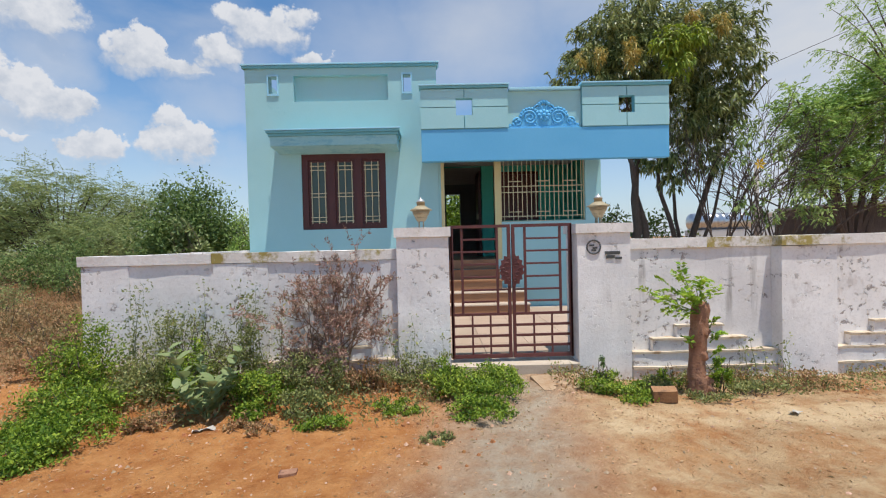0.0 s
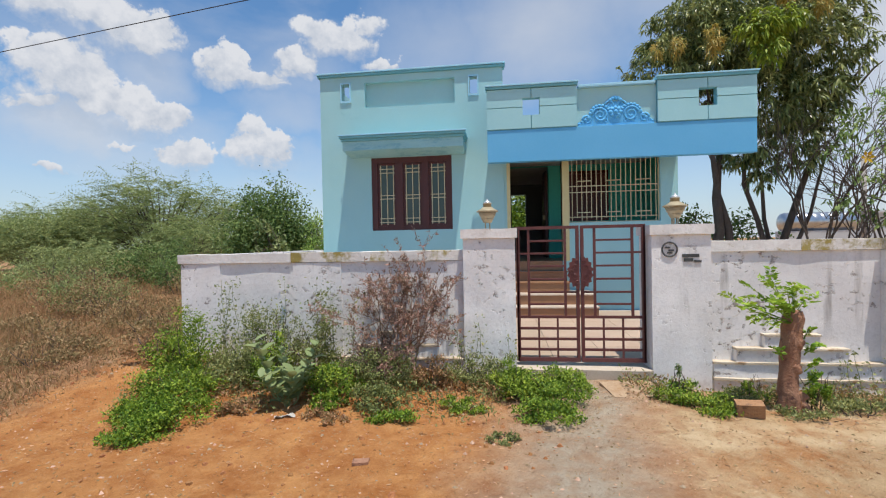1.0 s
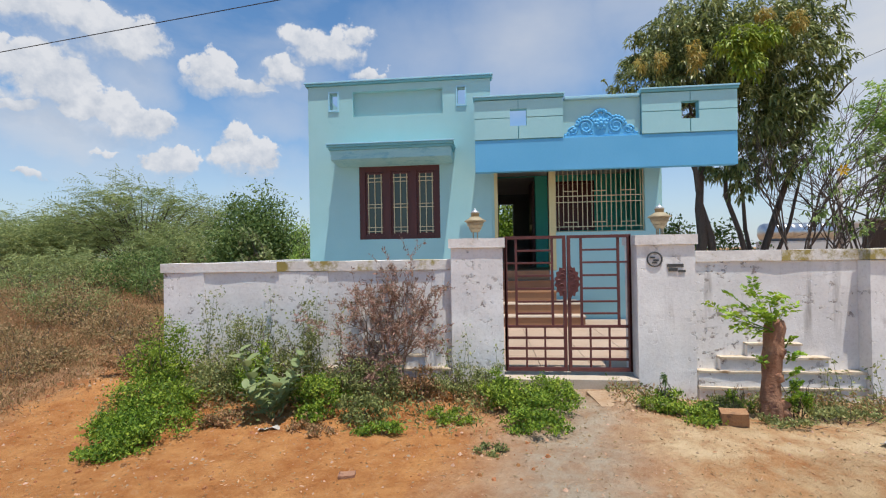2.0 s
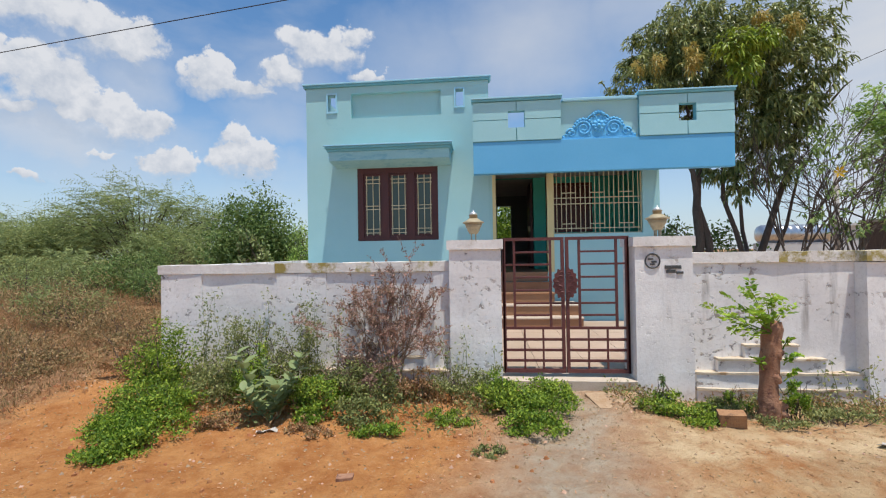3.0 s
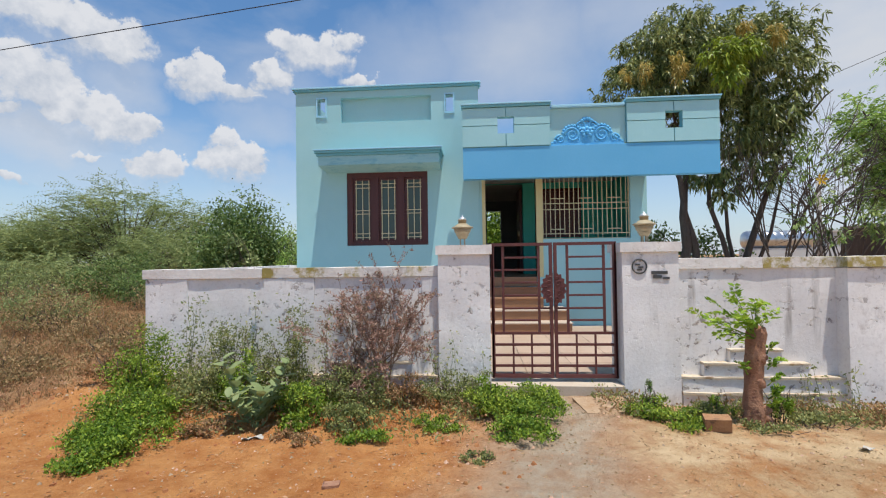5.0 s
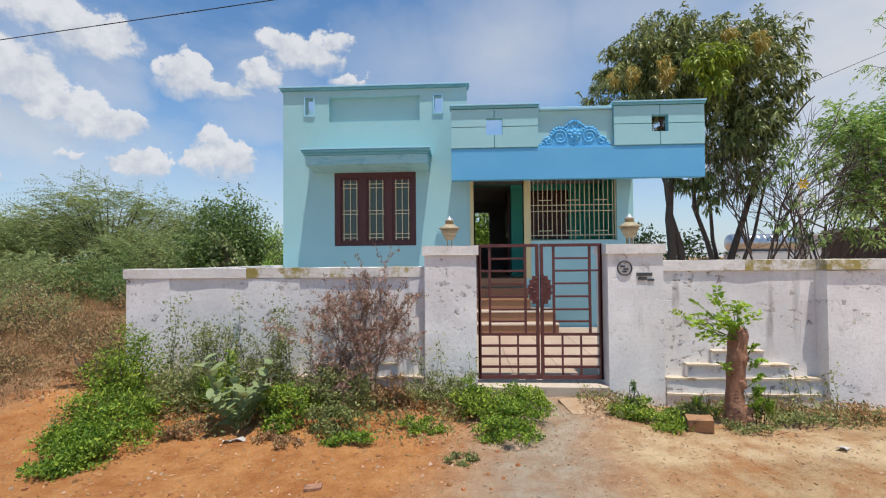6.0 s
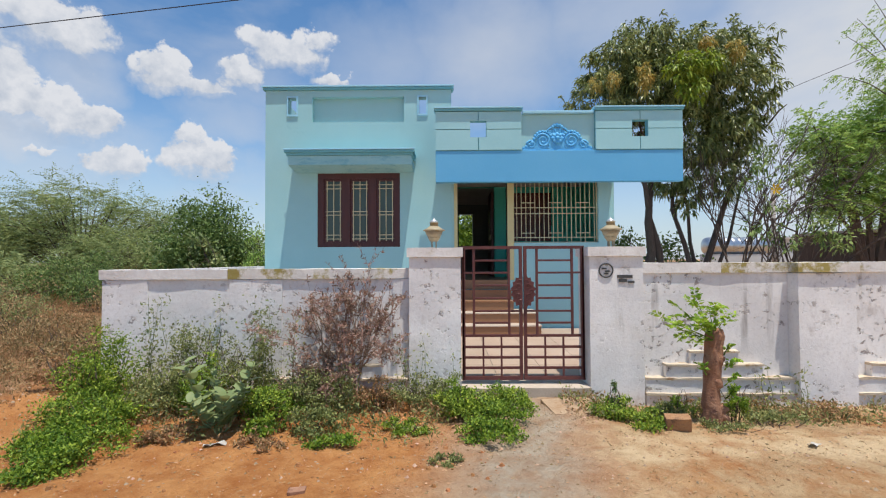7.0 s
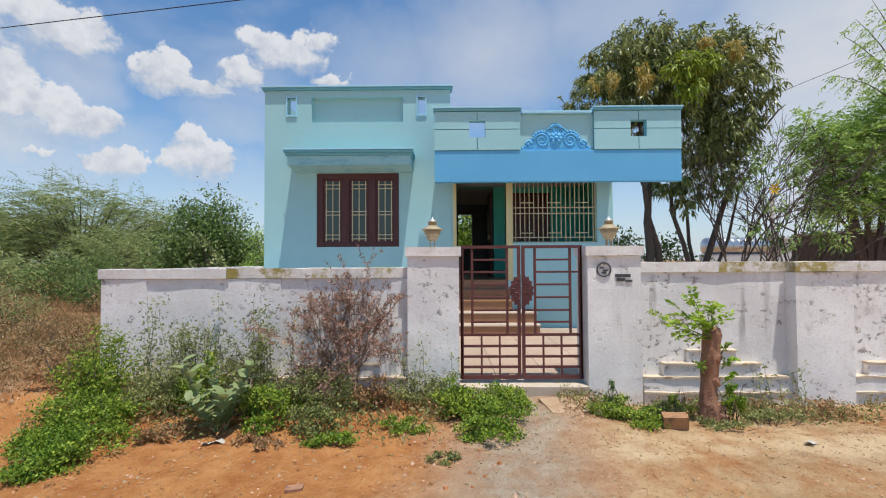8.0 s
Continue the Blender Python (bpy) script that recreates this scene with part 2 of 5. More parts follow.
WEED = leafy("bright_weed_leaf", (0.095, 0.20, 0.016), (0.29, 0.38, 0.05), 0.6, 0.3)
WEED_DULL = leafy("dusty_weed_leaf", (0.17, 0.21, 0.06), (0.32, 0.33, 0.13), 0.5, 0.3)
MILKWEED = leafy("grey_green_broad_leaf", (0.24, 0.31, 0.12), (0.38, 0.43, 0.20), 0.35, 0.32)
DEAD = leafy("dead_brown_twig", (0.25, 0.15, 0.11), (0.43, 0.30, 0.225), 0.45, 0.2, 0.9)
STRAW = leafy("dry_grass_blade", (0.27, 0.155, 0.07), (0.46, 0.31, 0.15), 0.45, 0.25, 0.9)
SCRUB = leafy("dry_scrub_twig", (0.24, 0.165, 0.075), (0.39, 0.29, 0.14), 0.5, 0.2, 0.9)
LITTER = leafy("dry_litter", (0.34, 0.20, 0.10), (0.54, 0.37, 0.20), 0.45, 0.1, 0.9)
CLOD = material("red_earth_clod", (0.27, 0.105, 0.038), (0.41, 0.185, 0.07), 9, 60, 0.97, 0.4, vary=0.2, island=True)
PEBBLE = material("earthy_pebble", (0.36, 0.21, 0.12), (0.52, 0.38, 0.26), 12, 60, 0.9, 0.2, vary=0.4, island=True)
SHOOT = leafy("fresh_shoot_leaf", (0.19, 0.36, 0.025), (0.36, 0.48, 0.06), 0.35, 0.32)
SHRUB_LEAF = leafy("mid_green_shrub_leaf", (0.13, 0.22, 0.05), (0.27, 0.34, 0.11), 0.5)
YELLOW = leafy("yellow_petal", (0.8, 0.5, 0.02), (0.85, 0.6, 0.05), 0.1)


def wall_material():
    """Old whitewash: grey rain streaks, flaked spots that show the render, hairline dirt."""
    m = bpy.data.materials.new("weathered_whitewash")
    m.use_nodes = True
    n, l = m.node_tree.nodes, m.node_tree.links
    b = n["Principled BSDF"]
    geo = n.new("ShaderNodeNewGeometry")

    def tex(scale, stretch, detail, rough, off=0.0):
        mp = n.new("ShaderNodeMapping")
        mp.inputs["Scale"].default_value, mp.inputs["Location"].default_value = stretch, (off, off, off)
        l.new(geo.outputs["Position"], mp.inputs["Vector"])
        t = n.new("ShaderNodeTexNoise")
        t.inputs["Scale"].default_value, t.inputs["Detail"].default_value, t.inputs["Roughness"].default_value = scale, detail, rough
        l.new(mp.outputs[0], t.inputs["Vector"])
        return t.outputs["Fac"]

    def cut(fac, a, c, top=1.0):
        r = n.new("ShaderNodeMapRange")
        r.inputs["From Min"].default_value, r.inputs["From Max"].default_value, r.inputs["To Max"].default_value = a, c, top
        l.new(fac, r.inputs["Value"])
        return r.outputs[0]

    def mixed(fac, a, c):
        x = n.new("ShaderNodeMixRGB")
        l.new(fac, x.inputs[0])
        for i, v in ((1, a), (2, c)):
            if isinstance(v, tuple):
                x.inputs[i].default_value = (*v, 1)
            else:
                l.new(v, x.inputs[i])
        return x.outputs[0]

    def times(a, c):
        x = n.new("ShaderNodeMath")
        x.operation = "MULTIPLY"
        l.new(a, x.inputs[0])
        l.new(c, x.inputs[1])
        return x.outputs[0]

    one = (1, 1, 1)
    col = mixed(cut(tex(1.3, one, 5, 0.6), 0.35, 0.65), (0.72, 0.69, 0.675), (0.88, 0.855, 0.835))
    col = mixed(cut(tex(30, one, 4, 0.6), 0.5, 0.75, 0.4), col, (0.52, 0.48, 0.46))
    streak = tex(7, (1, 1, 0.10), 4, 0.6, 3.0)
    col = mixed(times(cut(streak, 0.58, 0.74, 0.75), cut(tex(1.1, one, 3, 0.5, 9.0), 0.42, 0.62)), col, (0.30, 0.27, 0.25))
    damp = tex(2.1, (1, 1, 0.6), 7, 0.7, 5.0)
    col = mixed(cut(damp, 0.60, 0.70, 0.55), col, (0.42, 0.36, 0.33))
    flake = tex(13, (1, 1, 1.2), 5, 0.62, 1.5)
    zone = cut(tex(1.7, one, 3, 0.5, 7.0), 0.44, 0.58)
    chip = times(cut(flake, 0.60, 0.63), zone)
    col = mixed(chip, col, (0.33, 0.29, 0.27))
    edge = times(cut(flake, 0.575, 0.60), zone)
    l.new(col, b.inputs["Base Color"])
    b.inputs["Roughness"].default_value = 0.93
    b.inputs["Specular IOR Level"].default_value = 0.2
    bp = n.new("ShaderNodeBump")
    bp.inputs["Strength"].default_value, bp.inputs["Distance"].default_value = 0.9, 0.006
    bp.invert = True
    l.new(edge, bp.inputs["Height"])
    bq = n.new("ShaderNodeBump")
    bq.inputs["Strength"].default_value, bq.inputs["Distance"].default_value = 0.16, 0.02
    l.new(tex(34, one, 5, 0.65), bq.inputs["Height"])
    l.new(bp.outputs[0], bq.inputs["Normal"])
    l.new(bq.outputs[0], b.inputs["Normal"])
    return m


WHITEWASH = wall_material()


def glass_material():
    m = bpy.data.materials.new("dusty_window_glass")
    m.use_nodes = True
    b = m.node_tree.nodes["Principled BSDF"]
    b.inputs["Base Color"].default_value = (0.05, 0.085, 0.075, 1)
    b.inputs["Roughness"].default_value = 0.22
    return m


GLASS = glass_material()


def ground_material():
    m = bpy.data.materials.new("red_earth_and_gravel")
    m.use_nodes = True
    n, l = m.node_tree.nodes, m.node_tree.links
    b = n["Principled BSDF"]
    geo = n.new("ShaderNodeNewGeometry")
    sep = n.new("ShaderNodeSeparateXYZ")
    l.new(geo.outputs["Position"], sep.inputs[0])

    def tex(scale, detail=6, rough=0.65):
        t = n.new("ShaderNodeTexNoise")
        t.inputs["Scale"].default_value, t.inputs["Detail"].default_value, t.inputs["Roughness"].default_value = scale, detail, rough
        l.new(geo.outputs["Position"], t.inputs["Vector"])
        return t.outputs["Fac"]

    def mth(op, a, c, d=None, clamp=False):
        x = n.new("ShaderNodeMath")
        x.operation, x.use_clamp = op, clamp
        for i, v in enumerate((a, c, d)):
            if v is None:
                continue
            if isinstance(v, (int, float)):
                x.inputs[i].default_value = v
            else:
                l.new(v, x.inputs[i])
        return x.outputs[0]

    def mixed(fac, a, c):
        x = n.new("ShaderNodeMixRGB")
        l.new(fac, x.inputs[0])
        for i, v in ((1, a), (2, c)):
            if isinstance(v, tuple):
                x.inputs[i].default_value = (*v, 1)
            else:
                l.new(v, x.inputs[i])
        return x.outputs[0]

    broad, mid, grit = tex(0.9, 8, 0.7), tex(3.2, 9, 0.72), tex(60, 6, 0.75)
    red = mixed(mth("MULTIPLY_ADD", mid, 3.4, -1.2, True), (0.41, 0.152, 0.047), (0.63, 0.305, 0.112))
    tan = mixed(mth("MULTIPLY_ADD", mid, 2.6, -0.8, True), (0.375, 0.22, 0.11), (0.63, 0.44, 0.25))
    grey = mixed(mth("MULTIPLY_ADD", mid, 2.4, -0.7, True), (0.34, 0.265, 0.19), (0.54, 0.445, 0.335))
    straw = mixed(mth("MULTIPLY_ADD", mid, 2.2, -0.6, True), (0.26, 0.13, 0.065), (0.42, 0.25, 0.13))
    x, y = sep.outputs[0], sep.outputs[1]
    wob = mth("MULTIPLY_ADD", broad, 3.0, -1.5)
    right = mth("MULTIPLY", mth("MULTIPLY_ADD", mth("ADD", x, mth("MULTIPLY", wob, 2.0)), 0.9, -0.9, True), mth("MULTIPLY_ADD", tex(1.6, 7, 0.7), 4.0, -1.2, True))
    col = mixed(right, red, tan)
    # trodden grey track from the gate to the road
    off = mth("ABSOLUTE", mth("ADD", mth("SUBTRACT", x, mth("MULTIPLY_ADD", y, 0.22, -0.15)), mth("MULTIPLY", wob, 0.5)), 0)
    track = mth("MULTIPLY", mth("SUBTRACT", 1.1, mth("MULTIPLY", off, 1.1), None, True), mth("MULTIPLY_ADD", mid, 1.6, 0.1, True))
    col = mixed(track, col, grey)
    # dry field to the left and behind
    field = mth("MAXIMUM", mth("MULTIPLY_ADD", mth("ADD", x, mth("MULTIPLY", wob, 0.5)), -2.5, -10.4, True), mth("MULTIPLY_ADD", y, 2.0, -10.6, True))
    col = mixed(field, col, straw)
    # damp darker earth in broad blots
    blot = mth("MULTIPLY_ADD", tex(2.3, 10, 0.75), 7.0, -3.9, True)
    col = mixed(mth("MULTIPLY", blot, 0.5), col, (0.36, 0.14, 0.055))
    crumbs = tex(17, 7, 0.75)
    col = mixed(mth("MULTIPLY", mth("MULTIPLY_ADD", crumbs, 5.0, -2.75, True), 0.6), col, (0.62, 0.40, 0.22))
    col = mixed(mth("MULTIPLY", mth("MULTIPLY_ADD", crumbs, -6.0, 2.55, True), 0.65), col, (0.17, 0.075, 0.035))
    # a pale strip of washed sand along the road
    strip = mth("SUBTRACT", 1.2, mth("MULTIPLY", mth("ABSOLUTE", mth("ADD", mth("SUBTRACT", y, 3.62), mth("MULTIPLY", wob, 0.25)), 0), 4.0), None, True)
    sand = mth("ADD", mth("MULTIPLY_ADD", tex(1.1, 8, 0.68), 6.0, -2.9, True), strip, None, True)
    col = mixed(mth("MULTIPLY", mth("MULTIPLY", sand, right), 0.85), col, (0.75, 0.56, 0.34))
    speck = mth("MULTIPLY_ADD", grit, 5.0, -2.9, True)
    col = mixed(mth("MULTIPLY", speck, 0.55), col, (0.62, 0.50, 0.38))
    dark = mth("MULTIPLY_ADD", grit, -6.0, 2.3, True)
    col = mixed(mth("MULTIPLY", dark, 0.6), col, (0.14, 0.07, 0.04))
    l.new(col, b.inputs["Base Color"])
    b.inputs["Roughness"].default_value = 0.97
    b.inputs["Specular IOR Level"].default_value = 0.1
    bp = n.new("ShaderNodeBump")
    bp.inputs["Strength"].default_value, bp.inputs["Distance"].default_value = 0.9, 0.038
    l.new(mth("ADD", mth("MULTIPLY", grit, 0.7), mth("ADD", mth("MULTIPLY", mid, 2.0), crumbs)), bp.inputs["Height"])
    l.new(bp.outputs[0], b.inputs["Normal"])
    return m


EARTH = ground_material()


# ---- building blocks ----
def mesh_of(name, verts, faces, mat, smooth=False):
    me = bpy.data.meshes.new(name)
    me.from_pydata(verts, [], faces)
    me.materials.append(mat)
    if smooth:
        me.polygons.foreach_set("use_smooth", [True] * len(me.polygons))
    me.update()
    return me


def part(name, bm, mat, parent=None, label="", smooth=False):
    """Links a bmesh, or a mesh, as one object under a thing or a part."""
    if isinstance(bm, bpy.types.Mesh):
        me = bm
        if not me.materials:
            me.materials.append(mat)
    else:
        me = bpy.data.meshes.new(name)
        bm.to_mesh(me)
        bm.free()
        me.materials.append(mat)
        if smooth:
            me.polygons.foreach_set("use_smooth", [True] * len(me.polygons))
    ob = new(name, me)
    if parent:
        ob.parent = parent
    return tagged(ob, label)


def thing(name, label, category, at=(0, 0, 0), group="", kind=""):
    ob = new(name)
    ob.empty_display_size = 0.1
    ob.matrix_basis = Matrix.Translation(at)
    return tagged(ob, label, category, group, kind)


def box(x0, x1, y0, y1, z0, z1, bevel=0.0, bm=None):
    bm = bm or bmesh.new()
    made = bmesh.ops.create_cube(bm, size=1, matrix=Matrix.Translation(((x0 + x1) / 2, (y0 + y1) / 2, (z0 + z1) / 2)) @ Matrix.Diagonal((x1 - x0, y1 - y0, z1 - z0, 1)))
    if bevel:
        edges = {e for v in made["verts"] for e in v.link_edges}
        bmesh.ops.bevel(bm, geom=list(edges), offset=bevel, segments=2, affect="EDGES", profile=0.6)
    return bm


def pierced(x0, x1, y0, y1, z0, z1, holes=()):
    """An upright slab along x with openings (x0, x1, z0, z1) right through it."""
    xs = sorted({x0, x1, *[v for h in holes for v in h[:2]]})
    zs = sorted({z0, z1, *[v for h in holes for v in h[2:]]})
    bm = bmesh.new()
    at = {}

    def vert(i, j, y):
        if (i, j, y) not in at:
            at[i, j, y] = bm.verts.new((xs[i], y, zs[j]))
        return at[i, j, y]

    def solid(i, j):
        if not (0 <= i < len(xs) - 1 and 0 <= j < len(zs) - 1):
            return False
        cx, cz = (xs[i] + xs[i + 1]) / 2, (zs[j] + zs[j + 1]) / 2
        return not any(h[0] < cx < h[1] and h[2] < cz < h[3] for h in holes)

    for i in range(len(xs) - 1):
        for j in range(len(zs) - 1):
            if not solid(i, j):
                continue
            a, b, c, d = (i, j), (i + 1, j), (i + 1, j + 1), (i, j + 1)
            bm.faces.new([vert(*p, y0) for p in (a, b, c, d)])
            bm.faces.new([vert(*p, y1) for p in (d, c, b, a)])
            for (p, q), nb in (((a, b), (i, j - 1)), ((b, c), (i + 1, j)), ((c, d), (i, j + 1)), ((d, a), (i - 1, j))):
                if not solid(*nb):
                    bm.faces.new([vert(*q, y0), vert(*p, y0), vert(*p, y1), vert(*q, y1)])
    bmesh.ops.recalc_face_normals(bm, faces=bm.faces)
    return bm


def lathe(profile, segments=16, at=(0, 0, 0)):
    """A turned solid from (radius, height) pairs."""
    bm = bmesh.new()
    rings = [[bm.verts.new((at[0] + r * math.cos(2 * math.pi * k / segments), at[1] + r * math.sin(2 * math.pi * k / segments), at[2] + z)) for k in range(segments)] for r, z in profile]
    for a, b in zip(rings, rings[1:]):
        for k in range(segments):
            bm.faces.new((a[k], a[(k + 1) % segments], b[(k + 1) % segments], b[k]))
    bm.faces.new(rings[0][::-1])
    bm.faces.new(rings[-1])
    return bm


def tube(points, radii, segments=7, bm=None):
    """A tapering limb along points."""
    bm = bm or bmesh.new()
    rings = []
    for i, p in enumerate(points):
        way = (Vector(points[min(i + 1, len(points) - 1)]) - Vector(points[max(i - 1, 0)])).normalized()
        side = way.cross(Vector((0.3, 0.9, 0.1))).normalized()
        other = way.cross(side)
        rings.append([bm.verts.new(Vector(p) + radii[i] * (math.cos(2 * math.pi * k / segments) * side + math.sin(2 * math.pi * k / segments) * other)) for k in range(segments)])
    for a, b in zip(rings, rings[1:]):
        for k in range(segments):
            bm.faces.new((a[k], a[(k + 1) % segments], b[(k + 1) % segments], b[k]))
    bm.faces.new(rings[0][::-1])
    bm.faces.new(rings[-1])
    return bm


def foliage(name, centres, ways, lengths, widths, mat, bend=0.25, seed=1, upward=0.0):
    """Leaves of four corners and a folded middle, one for each centre, along its way."""
    rng = np.random.default_rng(seed)
    c, w = np.asarray(centres, float), np.asarray(ways, float)
    w /= np.linalg.norm(w, axis=1, keepdims=True) + 1e-9
    r = rng.normal(size=c.shape) + [0, 0, upward]
    side = np.cross(w, r)
    side /= np.linalg.norm(side, axis=1, keepdims=True) + 1e-9
    nrm = np.cross(side, w)
    ln, wd = np.asarray(lengths, float)[:, None], np.asarray(widths, float)[:, None]
    base, tip = c, c + w * ln + nrm * ln * bend * rng.uniform(-1, 1, (len(c), 1))
    mid = c + w * ln * 0.45
    verts = np.stack([base, mid + side * wd / 2, tip, mid - side * wd / 2], 1).reshape(-1, 3)
    k = np.arange(len(c)) * 4
    faces = np.stack([k, k + 1, k + 2, k + 3], 1)
    me = bpy.data.meshes.new(name)
    me.from_pydata(verts.tolist(), [], faces.tolist())
    me.materials.append(mat)
    return me


def rand_ways(rng, n, spread=1.0, lift=0.0):
    v = rng.normal(size=(n, 3)) * spread
    v[:, 2] += lift
    return v


# ---- ground ----
def ground_height(x, y):
    n1 = noise.noise(Vector((x * 0.7, y * 0.7, 3.1)))
    n2 = noise.noise(Vector((x * 2.6, y * 2.6, 7.7)))
    n3 = noise.noise(Vector((x * 8, y * 8, 1.7)))
    far = max(0.0, min(1.0, (math.hypot(x, y - 6) - 18) / 20))
    h = 0.035 * n1 + 0.024 * n2 + 0.012 * n3 + 0.006 * noise.noise(Vector((x * 19, y * 19, 5.3)))
    near_wall = math.exp(-((y - 4.75) / 0.75) ** 2)
    if x > 1.35:
        h -= 0.10 * near_wall * min(1, (x - 1.35) / 0.7)
    elif x > 0.1:
        h += 0.04 * near_wall
    else:
        h += 0.05 * near_wall * min(1, (0.1 - x))
    # earth bank beside the field
    h += 0.16 * math.exp(-((x + 4.6) / 1.3) ** 2 - ((y - 4.6) / 0.9) ** 2)
    return h * (1 - far) if not (5.05 < y < 16 and -3.8 < x < 6) else min(h, -0.05)


def build_ground():
    near_x = np.arange(-9, 6.01, 0.07)
    near_y = np.arange(1.6, 6.01, 0.06)
    out = np.cumsum(0.2 * 1.22 ** np.arange(38))
    xs = np.concatenate([near_x[0] - out[::-1], near_x, near_x[-1] + out])
    ys = np.concatenate([near_y[0] - out[::-1], near_y, near_y[-1] + out])
    verts = [(x, y, ground_height(x, y)) for y in ys for x in xs]
    w = len(xs)
    faces = [(j * w + i, j * w + i + 1, (j + 1) * w + i + 1, (j + 1) * w + i) for j in range(len(ys) - 1) for i in range(w - 1)]
    tagged(new("ground", mesh_of("ground", verts, faces, EARTH, True)), "bare red earth with a grey trodden track and dry field", "ground", kind="structure")


build_ground()

# ---- house ----
FLOOR, YARD = 1.10, 0.14
house = thing("house", "pale blue single-storey house with flat roof and blue fascia", "house", (0, 11, 0))


def hpart(name, bm, mat, label="", parent=None, smooth=False):
    ob = part(name, bm, mat, parent or house, label, smooth)
    if ob.parent == house:
        ob.matrix_parent_inverse = Matrix.Translation((0, -11, 0))
    return ob


def build_block():
    holes = [(-3.22, -3.05, 4.50, 4.85), (-0.545, -0.39, 4.50, 4.85), (-2.62, -0.936, 1.783, 3.293)]
    hpart("wall", pierced(-3.69, 0.12, 9.0, 9.18, -0.1, 5.0, holes + [(-2.728, -0.849, 4.345, 4.86)]), BLUE, "pale blue rendered front wall")
    hpart("recessed_panel", box(-2.728, -0.849, 9.105, 9.165, 4.345, 4.86), BLUE)
    hpart("wall", box(-3.69, -3.51, 9.184, 14.0, -0.1, 5.0), BLUE)
    hpart("wall", box(-0.06, 0.12, 9.184, 14.0, 3.2, 5.0), BLUE)
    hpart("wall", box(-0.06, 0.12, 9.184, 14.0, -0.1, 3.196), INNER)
    hpart("roof", box(-3.506, -0.064, 9.184, 14.0, 3.85, 4.0), CONCRETE)
    hpart("floor_slab", box(-3.506, -0.064, 9.184, 13.996, FLOOR - 0.2, FLOOR), CONCRETE)
    # the paler lip paints the sunlit top line of the coping
    cop = hpart("coping", box(-3.755, 0.175, 8.935, 9.22, 5.054, 5.085, 0.006), EDGE, "coping lip in lighter blue for its lit edge")
    part("moulding", box(-3.735, 0.155, 8.955, 9.20, 5.004, 5.052, 0.012), TEAL, cop, "teal moulding below the lip")
    for x0, x1 in ((-3.22, -3.05), (-0.545, -0.39)):
        b = pierced(x0 - 0.028, x1 + 0.028, 8.978, 9.02, 4.462, 4.88, [(x0, x1, 4.50, 4.85)])
        hpart("vent_frame", b, EDGE, "raised square-edged frame")
    # sunshade over the window
    b = box(-3.10, -0.60, 8.42, 8.998, 3.585, 3.63, 0.01)
    box(-3.07, -0.63, 8.455, 8.998, 3.535, 3.585, 0.008, b)
    shade = hpart("sunshade", b, TEAL, "projecting teal concrete sunshade")
    # highlight along the sunshade's top, put into the colour of a thin strip
    part("top_edge", box(-3.115, -0.585, 8.405, 8.45, 3.632, 3.66, 0.006), EDGE, shade, "top edge in lighter blue for its sunlit line")
    b = bmesh.new()
    low = [b.verts.new(p) for p in ((-3.04, 8.49, 3.355), (-0.66, 8.49, 3.355), (-0.66, 8.998, 3.30), (-3.04, 8.998, 3.30))]
    top = [b.verts.new(p) for p in ((-3.04, 8.49, 3.533), (-0.66, 8.49, 3.533), (-0.66, 8.998, 3.533), (-3.04, 8.998, 3.533))]
    b.faces.new(low[::-1])
    b.faces.new(top)
    for k in range(4):
        b.faces.new((low[k], low[(k + 1) % 4], top[(k + 1) % 4], top[k]))
    bmesh.ops.recalc_face_normals(b, faces=b.faces)
    part("bracket", b, SHADE_FACE, shade, "weathered pale teal face")
    part("hook", tube([(-3.04, 8.80, 3.48), (-3.13, 8.80, 3.47), (-3.16, 8.80, 3.51)], [0.012, 0.012, 0.01], 6), EDGE, shade, "small bent pipe end")


def build_window():
    win = hpart("window", pierced(-2.62, -0.936, 9.03, 9.12, 1.783, 3.293, [(-2.50, -2.10, 1.87, 3.18), (-1.96, -1.56, 1.87, 3.18), (-1.42, -1.03, 1.87, 3.18)]), WOOD, "dark brown three-shutter wooden window")
    for x0, x1 in ((-2.50, -2.10), (-1.96, -1.56), (-1.42, -1.03)):
        sash = part("sash", pierced(x0 + 0.002, x1 - 0.002, 9.06, 9.10, 1.872, 3.178, [(x0 + 0.05, x1 - 0.05, 1.92, 3.13)]), WOOD, win)
        part("pane", box(x0 + 0.045, x1 - 0.045, 9.076, 9.082, 1.915, 3.135), GLASS, win)
        for k in range(3):
            xx = x0 + 0.065 + (x1 - x0 - 0.13) * (k / 2)
            part("bar", box(xx - 0.008, xx + 0.008, 9.048, 9.062, 1.90, 3.14), BEIGE, win, "thin beige iron bar")
        for z in (1.95, 2.03, 2.44, 2.51, 2.98, 3.06):
            part("bar", box(x0 + 0.04, x1 - 0.04, 9.046, 9.06, z - 0.007, z + 0.007), BEIGE, win)


